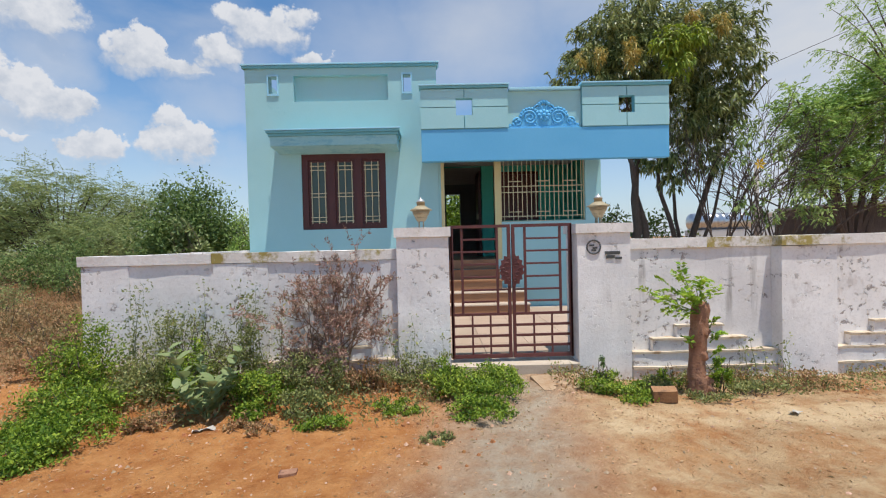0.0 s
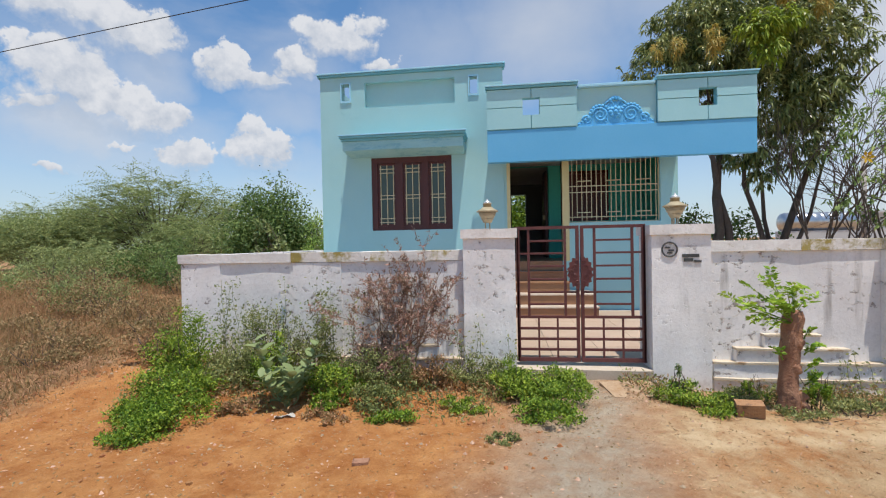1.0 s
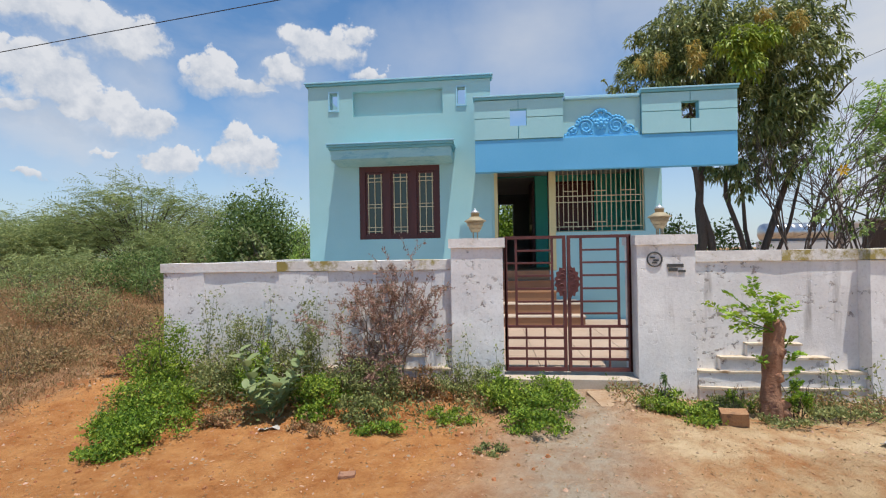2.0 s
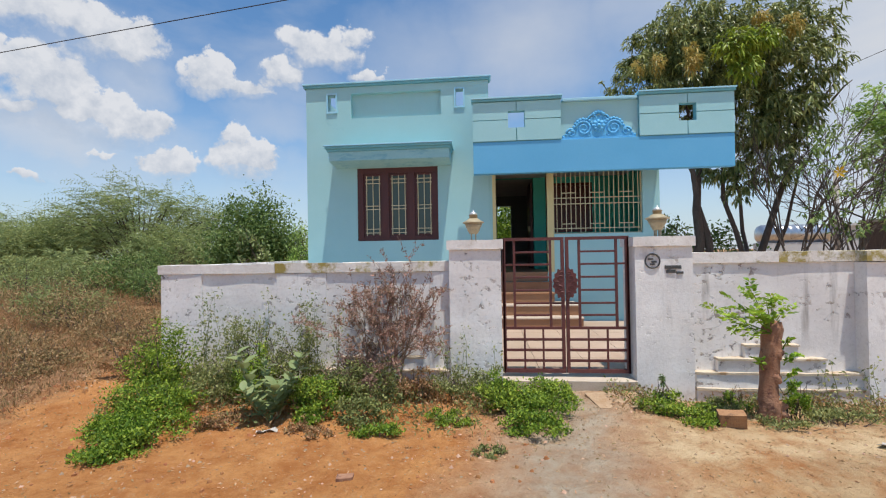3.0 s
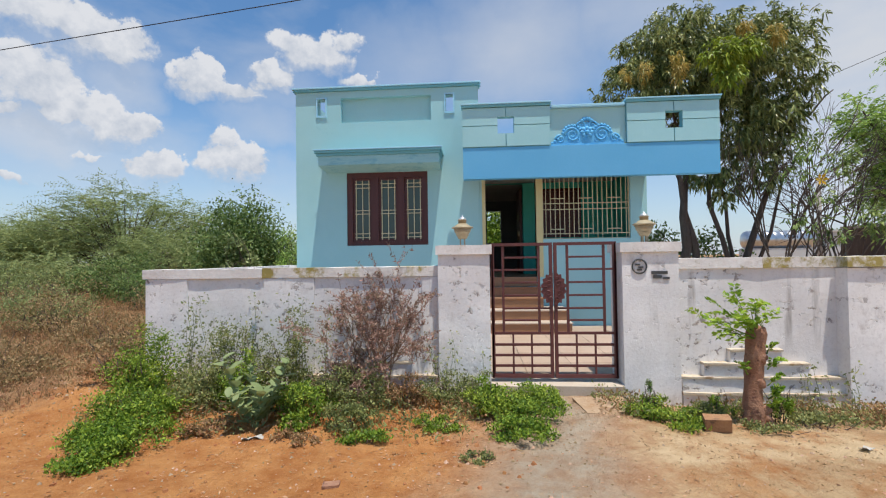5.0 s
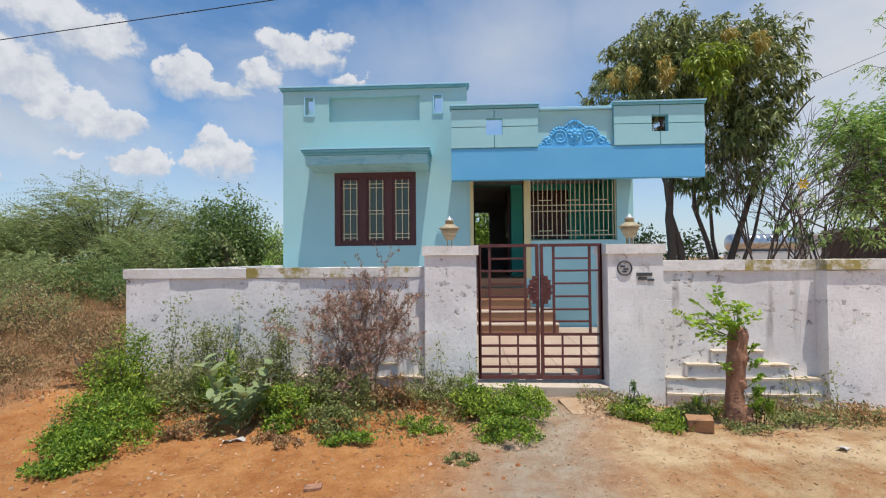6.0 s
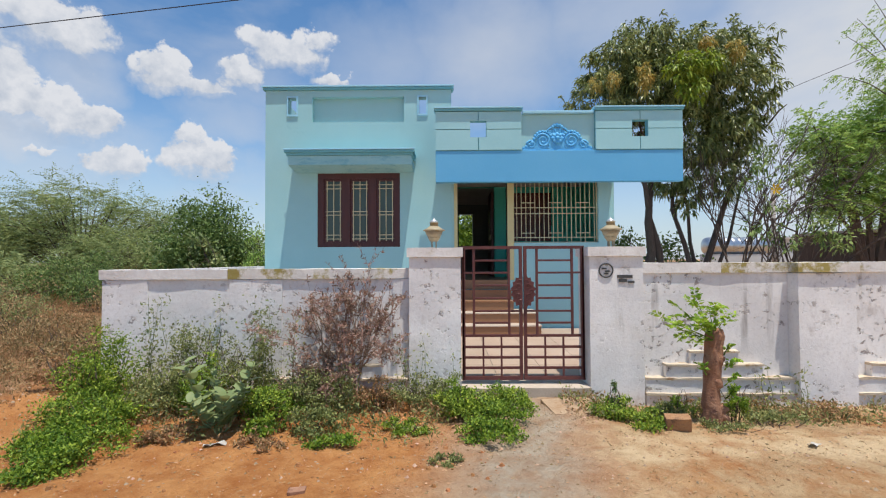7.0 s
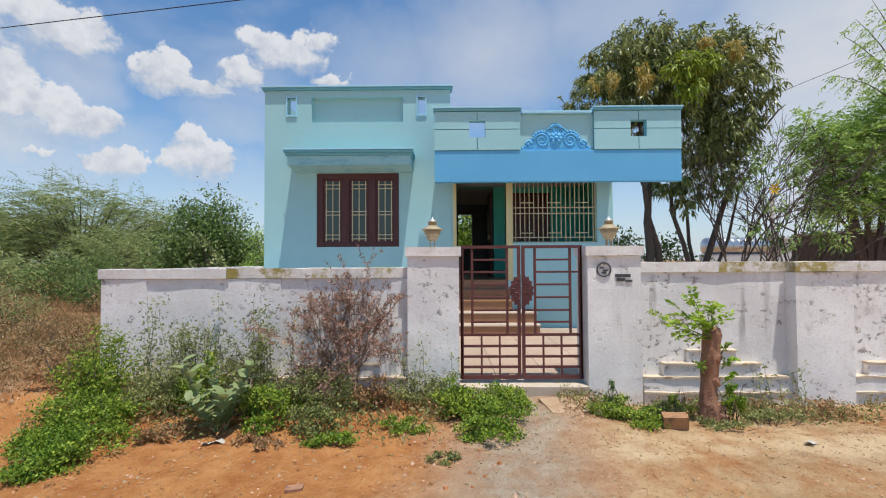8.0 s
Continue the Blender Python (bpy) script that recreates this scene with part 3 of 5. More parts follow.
def build_porch():
    # front wall, the opening over the steps and the grille opening
    hpart("wall", pierced(0.124, 3.41, 9.0, 9.16, -0.1, 3.25, [(0.235, 1.243, 0.908, 3.2), (1.375, 3.09, 1.85, 3.2)]), BLUE)
    hpart("wall", box(3.25, 3.41, 9.164, 13.996, -0.1, 3.25), BLUE)
    hpart("wall", pierced(0.124, 3.246, 10.6, 10.75, -0.1, 3.25, [(0.26, 1.16, FLOOR, 3.245), (1.45, 2.5, 1.95, 3.1)]), GREEN_WALL, "sea green inner wall")
    hpart("wall", box(3.235, 3.246, 9.164, 10.596, FLOOR, 3.25), GREEN_WALL)
    hpart("wall", box(0.124, 0.135, 9.164, 10.596, FLOOR, 3.25), BLUE)
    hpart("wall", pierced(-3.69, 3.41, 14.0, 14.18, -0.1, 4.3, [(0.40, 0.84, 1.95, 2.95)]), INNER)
    hpart("floor_slab", box(0.136, 3.234, 9.164, 13.996, FLOOR - 0.15, FLOOR), STEP)
    hpart("step", box(0.239, 1.239, 9.012, 9.16, 0.912, FLOOR, 0.004), STEP, "brown stone top step")
    hpart("roof", box(0.13, 3.41, 8.56, 14.18, 3.254, 3.4), CONCRETE)
    hpart("parapet", box(3.29, 3.41, 8.56, 14.18, 3.404, 4.30), GREY_BLUE)
    # post trims
    hpart("post_trim", box(0.166, 0.235, 8.985, 9.17, FLOOR, 3.198, 0.006), CREAM, "cream yellow trim")
    hpart("post_trim", box(1.243, 1.375, 8.985, 9.17, FLOOR, 3.198, 0.006), CREAM, "cream yellow trim")
    # main door, standing open
    b = box(0.20, 0.26, 10.57, 10.77, FLOOR, 3.176)
    frame_part = hpart("door_frame", b, WOOD)
    leaf = hpart("door", box(1.10, 1.145, 10.77, 11.55, FLOOR + 0.01, 3.16, 0.005), WOOD, "dark wooden door standing open")
    for z0, z1 in ((1.25, 1.95), (2.08, 2.85)):
        part("door_panel", box(1.088, 1.10, 10.87, 11.45, z0, z1, 0.004), WOOD, leaf)
    part("handle", box(1.05, 1.10, 10.82, 10.84, 2.0, 2.12, 0.006), BRASS, leaf, "brass handle")
    # shuttered window inside the porch
    win = hpart("window", pierced(1.45, 2.5, 10.57, 10.64, 1.95, 3.1, [(1.52, 1.95, 2.02, 3.03), (2.0, 2.43, 2.02, 3.03)]), WOOD, "dark wooden shutters")
    for x0 in (1.52, 2.0):
        part("shutter", box(x0 + 0.002, x0 + 0.428, 10.59, 10.62, 2.022, 3.028), WOOD, win)
    # iron grille
    g = hpart("grille", pierced(1.377, 3.088, 9.06, 9.10, 1.852, 3.198, [(1.395, 3.07, 1.87, 3.18)]), BEIGE, "beige iron window grille")
    for k in range(18):
        x = 1.45 + (3.03 - 1.45) * k / 17
        part("bar", box(x - 0.0062, x + 0.0062, 9.068, 9.084, 1.87 if k % 6 in (0, 2, 3, 5) else 1.94, 3.18), BEIGE, g)
    for z in (1.96, 2.45, 2.57, 3.1):
        part("rail", box(1.395, 3.07, 9.064, 9.08, z - 0.008, z + 0.008), BEIGE, g)
    for k in range(3):
        x = 1.45 + 1.58 / 17 * (6 * k + 1)
        for z in (2.05, 2.67):
            part("rail", box(x, x + 1.58 / 17 * 3, 9.062, 9.078, z - 0.008, z + 0.008), BEIGE, g)
    # fascia beam and parapet
    hpart("fascia", box(-0.19, 4.50, 8.40, 8.555, 2.99, 3.583, 0.006), BAND, "sky blue fascia beam")
    hpart("soffit", box(-0.18, 3.40, 8.558, 8.998, 3.23, 3.25), BAND)
    for x0, x1, hole in ((-0.19, 1.445, (0.471, 0.781)), (2.853, 4.50, (3.543, 3.849))):
        grooves = [(hole[0], hole[1], 3.84, 4.16)]
        # four panels with sunk joints between them
        mid = (hole[0] + hole[1]) / 2
        hpart("parapet", pierced(x0, x1, 8.412, 8.525, 3.587, 4.34, grooves), TEAL)
        for a, c, z0, z1 in ((x0, mid - 0.008, 3.60, 3.985), (mid + 0.008, x1, 3.60, 3.985), (x0, mid - 0.008, 4.0, 4.33), (mid + 0.008, x1, 4.0, 4.33)):
            h = [(max(a, hole[0]), min(c, hole[1]), max(z0, 3.84), min(z1, 4.16))]
            hpart("panel", pierced(a, c, 8.385, 8.411, z0, z1, h), GREY_BLUE)
        # lighter lip stands for the sunlit line, as on the block's coping
        cop = hpart("coping", box(x0 - 0.03, x1 + 0.03, 8.335, 8.55, 4.388, 4.415, 0.005), EDGE, "coping lip in lighter blue for its lit edge")
        part("moulding", box(x0 - 0.02, x1 + 0.02, 8.352, 8.54, 4.342, 4.386, 0.01), TEAL, cop, "teal moulding below the lip")
    hpart("parapet", box(1.449, 2.849, 8.46, 8.53, 3.587, 4.29), BLUE)
    hpart("coping", box(1.477, 2.82, 8.38, 8.54, 4.294, 4.345, 0.008), EDGE)


def spiral(cx, cz, r, turns, flip, thick, y):
    pts, rad = [], []
    for k in range(26):
        a = k / 25 * turns * 2 * math.pi
        rr = r * (1 - 0.8 * k / 25)
        pts.append((cx + flip * rr * math.cos(a), y, cz + rr * math.sin(a)))
        rad.append(thick * (1 - 0.45 * k / 25))
    return pts, rad


def build_ornament():
    orn = hpart("ornament", box(1.47, 2.80, 8.43, 8.458, 3.588, 3.62, 0.004), ORNAMENT, "bright blue moulded scroll ornament")
    cx, y = 2.135, 8.44
    bm = bmesh.new()
    rim = []
    for k in range(33):
        u = -1 + k / 16
        rim.append((cx + 0.66 * u, 3.622 + 0.03 + 0.36 * max(0, 1 - abs(u) ** 1.25) + 0.014 * math.cos(k * math.pi)))
    rim += [(cx + 0.66, 3.622), (cx - 0.66, 3.622)]
    front = [bm.verts.new((a, 8.436, c)) for a, c in rim]
    rear = [bm.verts.new((a, 8.459, c)) for a, c in rim]
    bm.faces.new(front)
    for k in range(len(rim)):
        bm.faces.new((front[k], rear[k], rear[(k + 1) % len(rim)], front[(k + 1) % len(rim)]))
    bmesh.ops.recalc_face_normals(bm, faces=bm.faces)
    part("backplate", bm, ORNAMENT, orn)
    bm = bmesh.new()
    for fl in (-1, 1):
        for dx, dz, r, turns, th in ((0.27, 0.16, 0.145, 1.9, 0.026), (0.50, 0.085, 0.085, 1.6, 0.02), (0.10, 0.33, 0.085, 1.5, 0.02), (0.18, 0.05, 0.05, 1.3, 0.016)):
            p, q = spiral(cx + fl * dx, 3.62 + dz, r, turns, fl, th, y)
            tube(p, q, 6, bm)
        for k in range(9):
            a = radians(12 + k * 19)
            px, pz = cx + fl * (0.27 + 0.175 * math.cos(a)), 3.78 + 0.175 * math.sin(a)
            bmesh.ops.create_uvsphere(bm, u_segments=8, v_segments=6, radius=0.032, matrix=Matrix.Translation((px, y, pz)) @ Matrix.Diagonal((1, 0.7, 1, 1)))
        for k in range(4):
            bmesh.ops.create_uvsphere(bm, u_segments=8, v_segments=6, radius=0.035 - k * 0.004, matrix=Matrix.Translation((cx + fl * (0.48 + 0.055 * k), y, 3.74 - 0.035 * k)) @ Matrix.Diagonal((1, 0.7, 1, 1)))
    part("scroll", bm, ORNAMENT, orn, "", True)
    bm = bmesh.new()
    for k in range(8):
        a = 2 * math.pi * k / 8
        bmesh.ops.create_uvsphere(bm, u_segments=8, v_segments=6, radius=0.042, matrix=Matrix.Translation((cx + 0.075 * math.cos(a), y - 0.01, 3.82 + 0.075 * math.sin(a))) @ Matrix.Diagonal((1, 0.7, 1, 1)))
    bmesh.ops.create_uvsphere(bm, u_segments=10, v_segments=8, radius=0.045, matrix=Matrix.Translation((cx, y - 0.02, 3.82)))
    part("rosette", bm, ORNAMENT, orn, "", True)
    bm = bmesh.new()
    for k in range(5):
        a = radians(30 + 30 * k)
        bmesh.ops.create_uvsphere(bm, u_segments=8, v_segments=6, radius=0.04, matrix=Matrix.Translation((cx + 0.1 * math.cos(a), y, 4.0 + 0.08 * math.sin(a))) @ Matrix.Diagonal((1, 0.7, 1, 1)))
    part("crest", bm, ORNAMENT, orn, "", True)


def build_steps():
    for k in range(5):
        z = YARD + (FLOOR - YARD) * (k + 1) / 5
        y0 = 8.0 + 0.3 * k
        x1 = 1.70 if k < 2 else 1.30
        x0 = 0.06
        ytop = 8.994 if k < 4 else 9.16
        if y0 > 8.99:
            continue
        st = hpart("step", box(x0, x1, y0, ytop, YARD + (FLOOR - YARD) * k / 5, z - 0.025), STEP, "brown stone step")
        part("tread", box(x0 - 0.01, x1 + 0.015, y0 - 0.02, ytop, z - 0.025, z, 0.005), NOSING if k < 2 else STEP, st, "pale tile nosing" if k < 2 else "")


build_block()
build_window()
build_porch()
build_ornament()
build_steps()

# ---- compound wall, pillars, gate ----
comp = thing("compound_wall", "weathered whitewashed compound wall with stepped plinth and mossy coping", "wall", (0, 5, 0), kind="structure")


def cpart(name, bm, mat, label="", parent=None):
    ob = part(name, bm, mat, parent or comp, label)
    if ob.parent == comp:
        ob.matrix_parent_inverse = Matrix.Translation((0, -5, 0))
    return ob


def rough_slab(x0, x1, y0, y1, z0, z1, step=0.12, amp=0.006, seed=0):
    """A rendered slab whose faces wander a little."""
    bm = box(x0, x1, y0, y1, z0, z1)
    for axis, lo, hi in ((0, x0, x1), (2, z0, z1)):
        count = int((hi - lo) / step)
        for k in range(1, count):
            co, no = [0, 0, 0], [0, 0, 0]
            co[axis], no[axis] = lo + (hi - lo) * k / count, 1
            bmesh.ops.bisect_plane(bm, geom=bm.verts[:] + bm.edges[:] + bm.faces[:], plane_co=co, plane_no=no)
    for v in bm.verts:
        p = v.co * 3.1
        v.co.y += amp * noise.noise(p + Vector((seed, 0, 0)))
        v.co.z += amp * 0.8 * noise.noise(p * 1.7 + Vector((0, seed, 5))) * (v.co.z > z0 + 0.02)
    return bm


def stepped_plinth(x0, x1, base_y, flip_only=0):
    """A pyramid of ledges that stands out from the wall."""
    w = x1 - x0
    for k, (a, c, z0, z1) in enumerate(((0, 1, -0.3, 0.035), (0, 1, 0.035, 0.2), (0.14, 0.79, 0.2, 0.346), (0.31, 0.63, 0.346, 0.488))):
        d = base_y - 0.085 + 0.012 * k
        b = rough_slab(x0 + a * w, x1 - (1 - c) * w, d, base_y + 0.03, z0, z1 - 0.022, 0.3, 0.006, k)
        p = cpart("plinth", b, WHITEWASH, "stepped whitewashed plinth")
        part("ledge", rough_slab(x0 + a * w - 0.01, x1 - (1 - c) * w + 0.01, d - 0.018, base_y + 0.03, z1 - 0.022, z1, 0.09, 0.016, k + 3), LEDGE, p, "cream stained ledge")


def build_compound():
    f = 5.02
    cpart("wall_panel", rough_slab(-3.90, -0.40, f, f + 0.2, -0.35, 1.30), WHITEWASH)
    cpart("wall_panel", rough_slab(2.17, 9.0, f, f + 0.2, -0.4, 1.348), WHITEWASH)
    for x0, x1 in ((-3.90, -3.38), (-2.45, -1.85), (-0.60, -0.41)):
        cpart("pilaster", rough_slab(x0, x1, f - 0.013, f + 0.01, -0.35, 1.296, 0.2, 0.004), WHITEWASH)
    for x0, x1 in ((3.83, 4.45), (6.1, 6.7), (8.3, 8.9)):
        cpart("pilaster", rough_slab(x0, x1, f - 0.16, f + 0.01, -0.4, 1.344, 0.2, 0.004), WHITEWASH)
    # coping cast in lengths, the mossiest ones in the middle of each run
    for x0, x1, z0, z1, mat in ((-3.93, -3.39, 1.302, 1.412, COPING), (-3.386, -2.47, 1.302, 1.41, COPING), (-2.466, -0.41, 1.302, 1.414, MOSSY), (2.17, 3.08, 1.35, 1.464, COPING), (3.084, 4.5, 1.35, 1.462, MOSSY), (4.504, 9.0, 1.35, 1.464, COPING)):
        cpart("coping", rough_slab(x0, x1, f - 0.024, f + 0.24, z0, z1, 0.12, 0.008, x0), mat, "mossy cement coping" if mat == MOSSY else "chipped whitewashed coping")
    for x0, x1 in ((3.81, 4.47), (6.08, 6.72)):
        cpart("coping", rough_slab(x0, x1, f - 0.19, f - 0.045, 1.354, 1.458, 0.1, 0.008), MOSSY)
    stepped_plinth(2.20, 3.83, f - 0.01)
    stepped_plinth(4.45, 6.1, f - 0.01)
    stepped_plinth(-1.85, -0.42, f - 0.01)
    cpart("wall_panel", box(-3.90, -3.70, f + 0.2, 15, -0.35, 1.40), WHITEWASH)
    cpart("wall_panel", box(-3.90, 9.0, 15.0, 15.2, -0.35, 1.40), WHITEWASH)


def build_pillar(x0, x1, marks):
    p = thing("gate_pillar", "chipped whitewashed gate pillar with cement cap" + (" and black painted marks" if marks else ""), "pillar", ((x0 + x1) / 2, 5.1, -0.3), "gate pillars")
    o = Matrix.Translation((-(x0 + x1) / 2, -5.1, 0.3))
    for nm, bm, mat in (("shaft", rough_slab(x0 + 0.012, x1 - 0.012, 4.90, 5.32, -0.3, 1.538, 0.12, 0.007, x0), WHITEWASH), ("cap", rough_slab(x0 - 0.012, x1 + 0.012, 4.875, 5.345, 1.54, 1.645, 0.08, 0.008, x0), COPING)):
        part(nm, bm, mat, p).matrix_parent_inverse = o
    if marks:
        bm = bmesh.new()
        ring = [(1.76 + 0.075 * math.cos(a), 4.893, 1.385 + 0.075 * math.sin(a)) for a in [k * 2 * math.pi / 20 for k in range(21)]]
        tube(ring, [0.008] * 21, 4, bm)
        for dx, dz in ((-0.02, 0.02), (0.015, -0.01), (0.0, -0.035)):
            box(1.76 + dx - 0.025, 1.76 + dx + 0.025, 4.889, 4.9, 1.385 + dz - 0.009, 1.385 + dz + 0.009, 0, bm)
        part("painted_mark", bm, BLACK, p, "black painted ring").matrix_parent_inverse = o
        bm = bmesh.new()
        box(1.885, 2.05, 4.889, 4.9, 1.30, 1.335, 0, bm)
        box(1.90, 1.99, 4.889, 4.9, 1.255, 1.29, 0, bm)
        box(2.0, 2.07, 4.889, 4.9, 1.245, 1.27, 0, bm)
        part("painted_mark", bm, BLACK, p, "black painted bars").matrix_parent_inverse = o


def build_urn(x):
    u = thing("pillar_lamp", "dull brass urn-shaped lamp on a gate pillar", "lamp", (x, 5.1, 1.645), "pillar lamps")
    for k in range(4):
        a = math.pi / 4 + math.pi / 2 * k
        part("leg", tube([(0.034 * math.cos(a), 0.034 * math.sin(a), 0.0), (0.034 * math.cos(a), 0.034 * math.sin(a), 0.085)], [0.008, 0.008], 6), BRASS, u)
    part("bowl", lathe([(0.046, 0.075), (0.052, 0.085), (0.066, 0.115), (0.086, 0.155), (0.104, 0.195)], 16), BRASS, u, "tapered ribbed bowl", True)
    part("brim", lathe([(0.104, 0.195), (0.124, 0.198), (0.124, 0.208), (0.085, 0.228), (0.052, 0.252)], 16), BRASS, u, "flared brim", True)
    part("collar", lathe([(0.046, 0.252), (0.046, 0.285), (0.052, 0.287), (0.052, 0.293)], 14), BRASS, u, "", True)
    part("lid", lathe([(0.046, 0.293), (0.040, 0.312), (0.022, 0.324), (0.010, 0.328), (0.010, 0.340), (0.003, 0.350)], 14), LID, u, "pale shiny domed lid", True)
    for z, r in ((0.115, 0.069), (0.155, 0.089)):
        ring = [(r * math.cos(k * math.pi / 8), r * math.sin(k * math.pi / 8), z) for k in range(17)]
        part("rib", tube(ring, [0.0045] * 17, 5), BRASS, u)


def build_gate():
    gate = thing("metal_gate", "closed maroon double-leaf iron gate with round rosette", "gate", (0.87, 5.05, 0.155))
    o = Matrix.Translation((-0.87, -5.05, -0.155))

    def bar(nm, x0, x1, z0, z1, parent, y=5.05, d=0.012):
        ob = part(nm, box(x0, x1, y - d, y + d, z0, z1, 0.003), IRON, parent)
        return ob

    for side in (-1, 1):
        c = 0.872

        def X(v):
            return c + side * v

        def span(a, b_):
            return min(X(a), X(b_)), max(X(a), X(b_))
        outer = 0.69
        leaf = part("gate_leaf", pierced(*span(0.008, outer), 5.03, 5.07, 0.155, 1.662, [(*span(0.042, outer - 0.036), 0.195, 1.628)]), IRON, gate)
        leaf.matrix_parent_inverse = o
        bar("rail", *span(0.042, outer - 0.036), 0.634, 0.664, leaf)
        for v in (0.158, 0.556):
            bar("upright", *span(v - 0.014, v + 0.014), 0.664, 1.628, leaf)
        for z in (1.498, 1.359, 1.216, 1.071, 0.926, 0.793):
            bar("bar", *span(0.172, 0.542), z - 0.011, z + 0.011, leaf)
        bar("bar", *span(0.570, 0.654), 1.348, 1.370, leaf)
        bar("bar", *span(0.042, 0.144), 0.915, 0.937, leaf)
        for z in (0.522, 0.404, 0.287):
            bar("rail", *span(0.042, outer - 0.036), z - 0.014, z + 0.014, leaf)
        for v in (0.247, 0.452):
            for z0, z1 in ((0.195, 0.273), (0.301, 0.390), (0.418, 0.508), (0.536, 0.634)):
                bar("bar", *span(v - 0.010, v + 0.010), z0, z1, leaf)
        # half of the rosette
        bm = bmesh.new()
        n = 17
        front, back = [], []
        for k in range(n):
            a = -math.pi / 2 + math.pi * k / (n - 1)
            r = 1.0 + (0.10 if k % 2 else -0.06) * (0 < k < n - 1)
            p = (X(0.008 + 0.122 * r * max(0, math.cos(a))), 1.147 + 0.175 * r * math.sin(a))
            front.append(bm.verts.new((p[0], 5.012, p[1])))
            back.append(bm.verts.new((p[0], 5.028, p[1])))
        bm.faces.new(front)
        bm.faces.new(back[::-1])
        for k in range(n):
            bm.faces.new((front[k], back[k], back[(k + 1) % n], front[(k + 1) % n]))
        bmesh.ops.recalc_face_normals(bm, faces=bm.faces)
        ros = part("rosette", bm, IRON, leaf, "pressed maroon rosette")
        bm = bmesh.new()
        for dx, dz, r in ((0.05, 0.06, 0.032), (0.06, -0.05, 0.034), (0.035, 0.115, 0.022), (0.035, -0.11, 0.022), (0.09, 0.005, 0.024)):
            p, q = spiral(X(dx), 1.147 + dz, r, 1.3, side, 0.007, 5.010)
            tube(p, q, 5, bm)
        part("relief", bm, IRON, ros)
    for x in (0.196, 1.548):
        b = part("hinge_post", box(x - 0.008, x + 0.008, 5.03, 5.07, 0.15, 1.65), IRON, gate)
        b.matrix_parent_inverse = o


build_compound()
build_pillar(-0.42, 0.175, False)
build_pillar(1.57, 2.18, True)
build_urn(-0.135)
build_urn(1.895)
build_gate()
tagged(part("threshold", rough_slab(0.17, 1.575, 4.86, 5.30, -0.2, 0.11, 0.15, 0.008), DOORSTEP), "cream cement threshold below the gate", "threshold", kind="structure")

# ---- plants ----
def limbs(bm, start, ends, r0, rng, kink=0.12):
    for e in ends:
        s, e = Vector(start), Vector(e)
        pts = [s.lerp(e, t) + Vector(rng.normal(size=3)) * kink * (e - s).length * (0.4 if 0 < t < 1 else 0) for t in (0, 0.25, 0.5, 0.75, 1)]
        tube(pts, [r0, r0 * 0.8, r0 * 0.6, r0 * 0.42, r0 * 0.2], 6, bm)


def blades(name, base, ways, lengths, widths, mat, droop, seed):
    """Long narrow leaves of three pieces that bend down towards the tip."""
    rng = np.random.default_rng(seed)
    c, w = np.asarray(base, float), np.asarray(ways, float)
    w = w / (np.linalg.norm(w, axis=1, keepdims=True) + 1e-9)
    side = np.cross(w, [0, 0, 1.0] + rng.normal(size=c.shape) * 0.45)
    side /= np.linalg.norm(side, axis=1, keepdims=True) + 1e-9
    ln, wd = np.asarray(lengths, float)[:, None], np.asarray(widths, float)[:, None]
    down = np.array([[0, 0, -1.0]]) * ln * droop
    p1, p2, tip = c + w * ln * 0.3 + down * 0.08, c + w * ln * 0.65 + down * 0.42, c + w * ln * 0.9 + down
    verts = np.stack([c, p1 - side * wd * 0.42, p1 + side * wd * 0.42, p2 - side * wd * 0.5, p2 + side * wd * 0.5, tip], 1).reshape(-1, 3).tolist()
    faces = []
    for k in range(0, len(c) * 6, 6):
        faces += [(k, k + 2, k + 1), (k + 1, k + 2, k + 4, k + 3), (k + 3, k + 4, k + 5)]
    me = bpy.data.meshes.new(name)
    me.from_pydata(verts, [], faces)
    me.materials.append(mat)
    return me


def in_lobes(rng, lobes, n, inner=0.72, outer=1.05, ripple=0.14):
    """Points near the skin of a crown made of round masses (x, y, z, rx, ry, rz), and the way out of it."""
    lobes = np.asarray(lobes, float)
    size = lobes[:, 3] * lobes[:, 5]
    pick = rng.choice(len(lobes), n, p=size / size.sum())
    q = rng.normal(size=(n, 3))
    q /= np.linalg.norm(q, axis=1, keepdims=True)
    r = rng.uniform(inner, outer, (n, 1)) + ripple * rng.normal(size=(n, 1))
    return lobes[pick, :3] + q * r * lobes[pick, 3:], q


def rosettes(rng, tips, out, per, length, width, mat, name, droop, seed):
    """Whorls of leaves round the ends of twigs."""
    n = len(tips)
    c = np.repeat(tips, per, 0) + rng.normal(size=(n * per, 3)) * 0.03
    w = np.repeat(out, per, 0) * 0.55 + rng.normal(size=(n * per, 3)) * 0.6 + [0, 0, 0.12]
    return blades(name, c, w, rng.uniform(*length, n * per), rng.uniform(*width, n * per), mat, droop, seed)


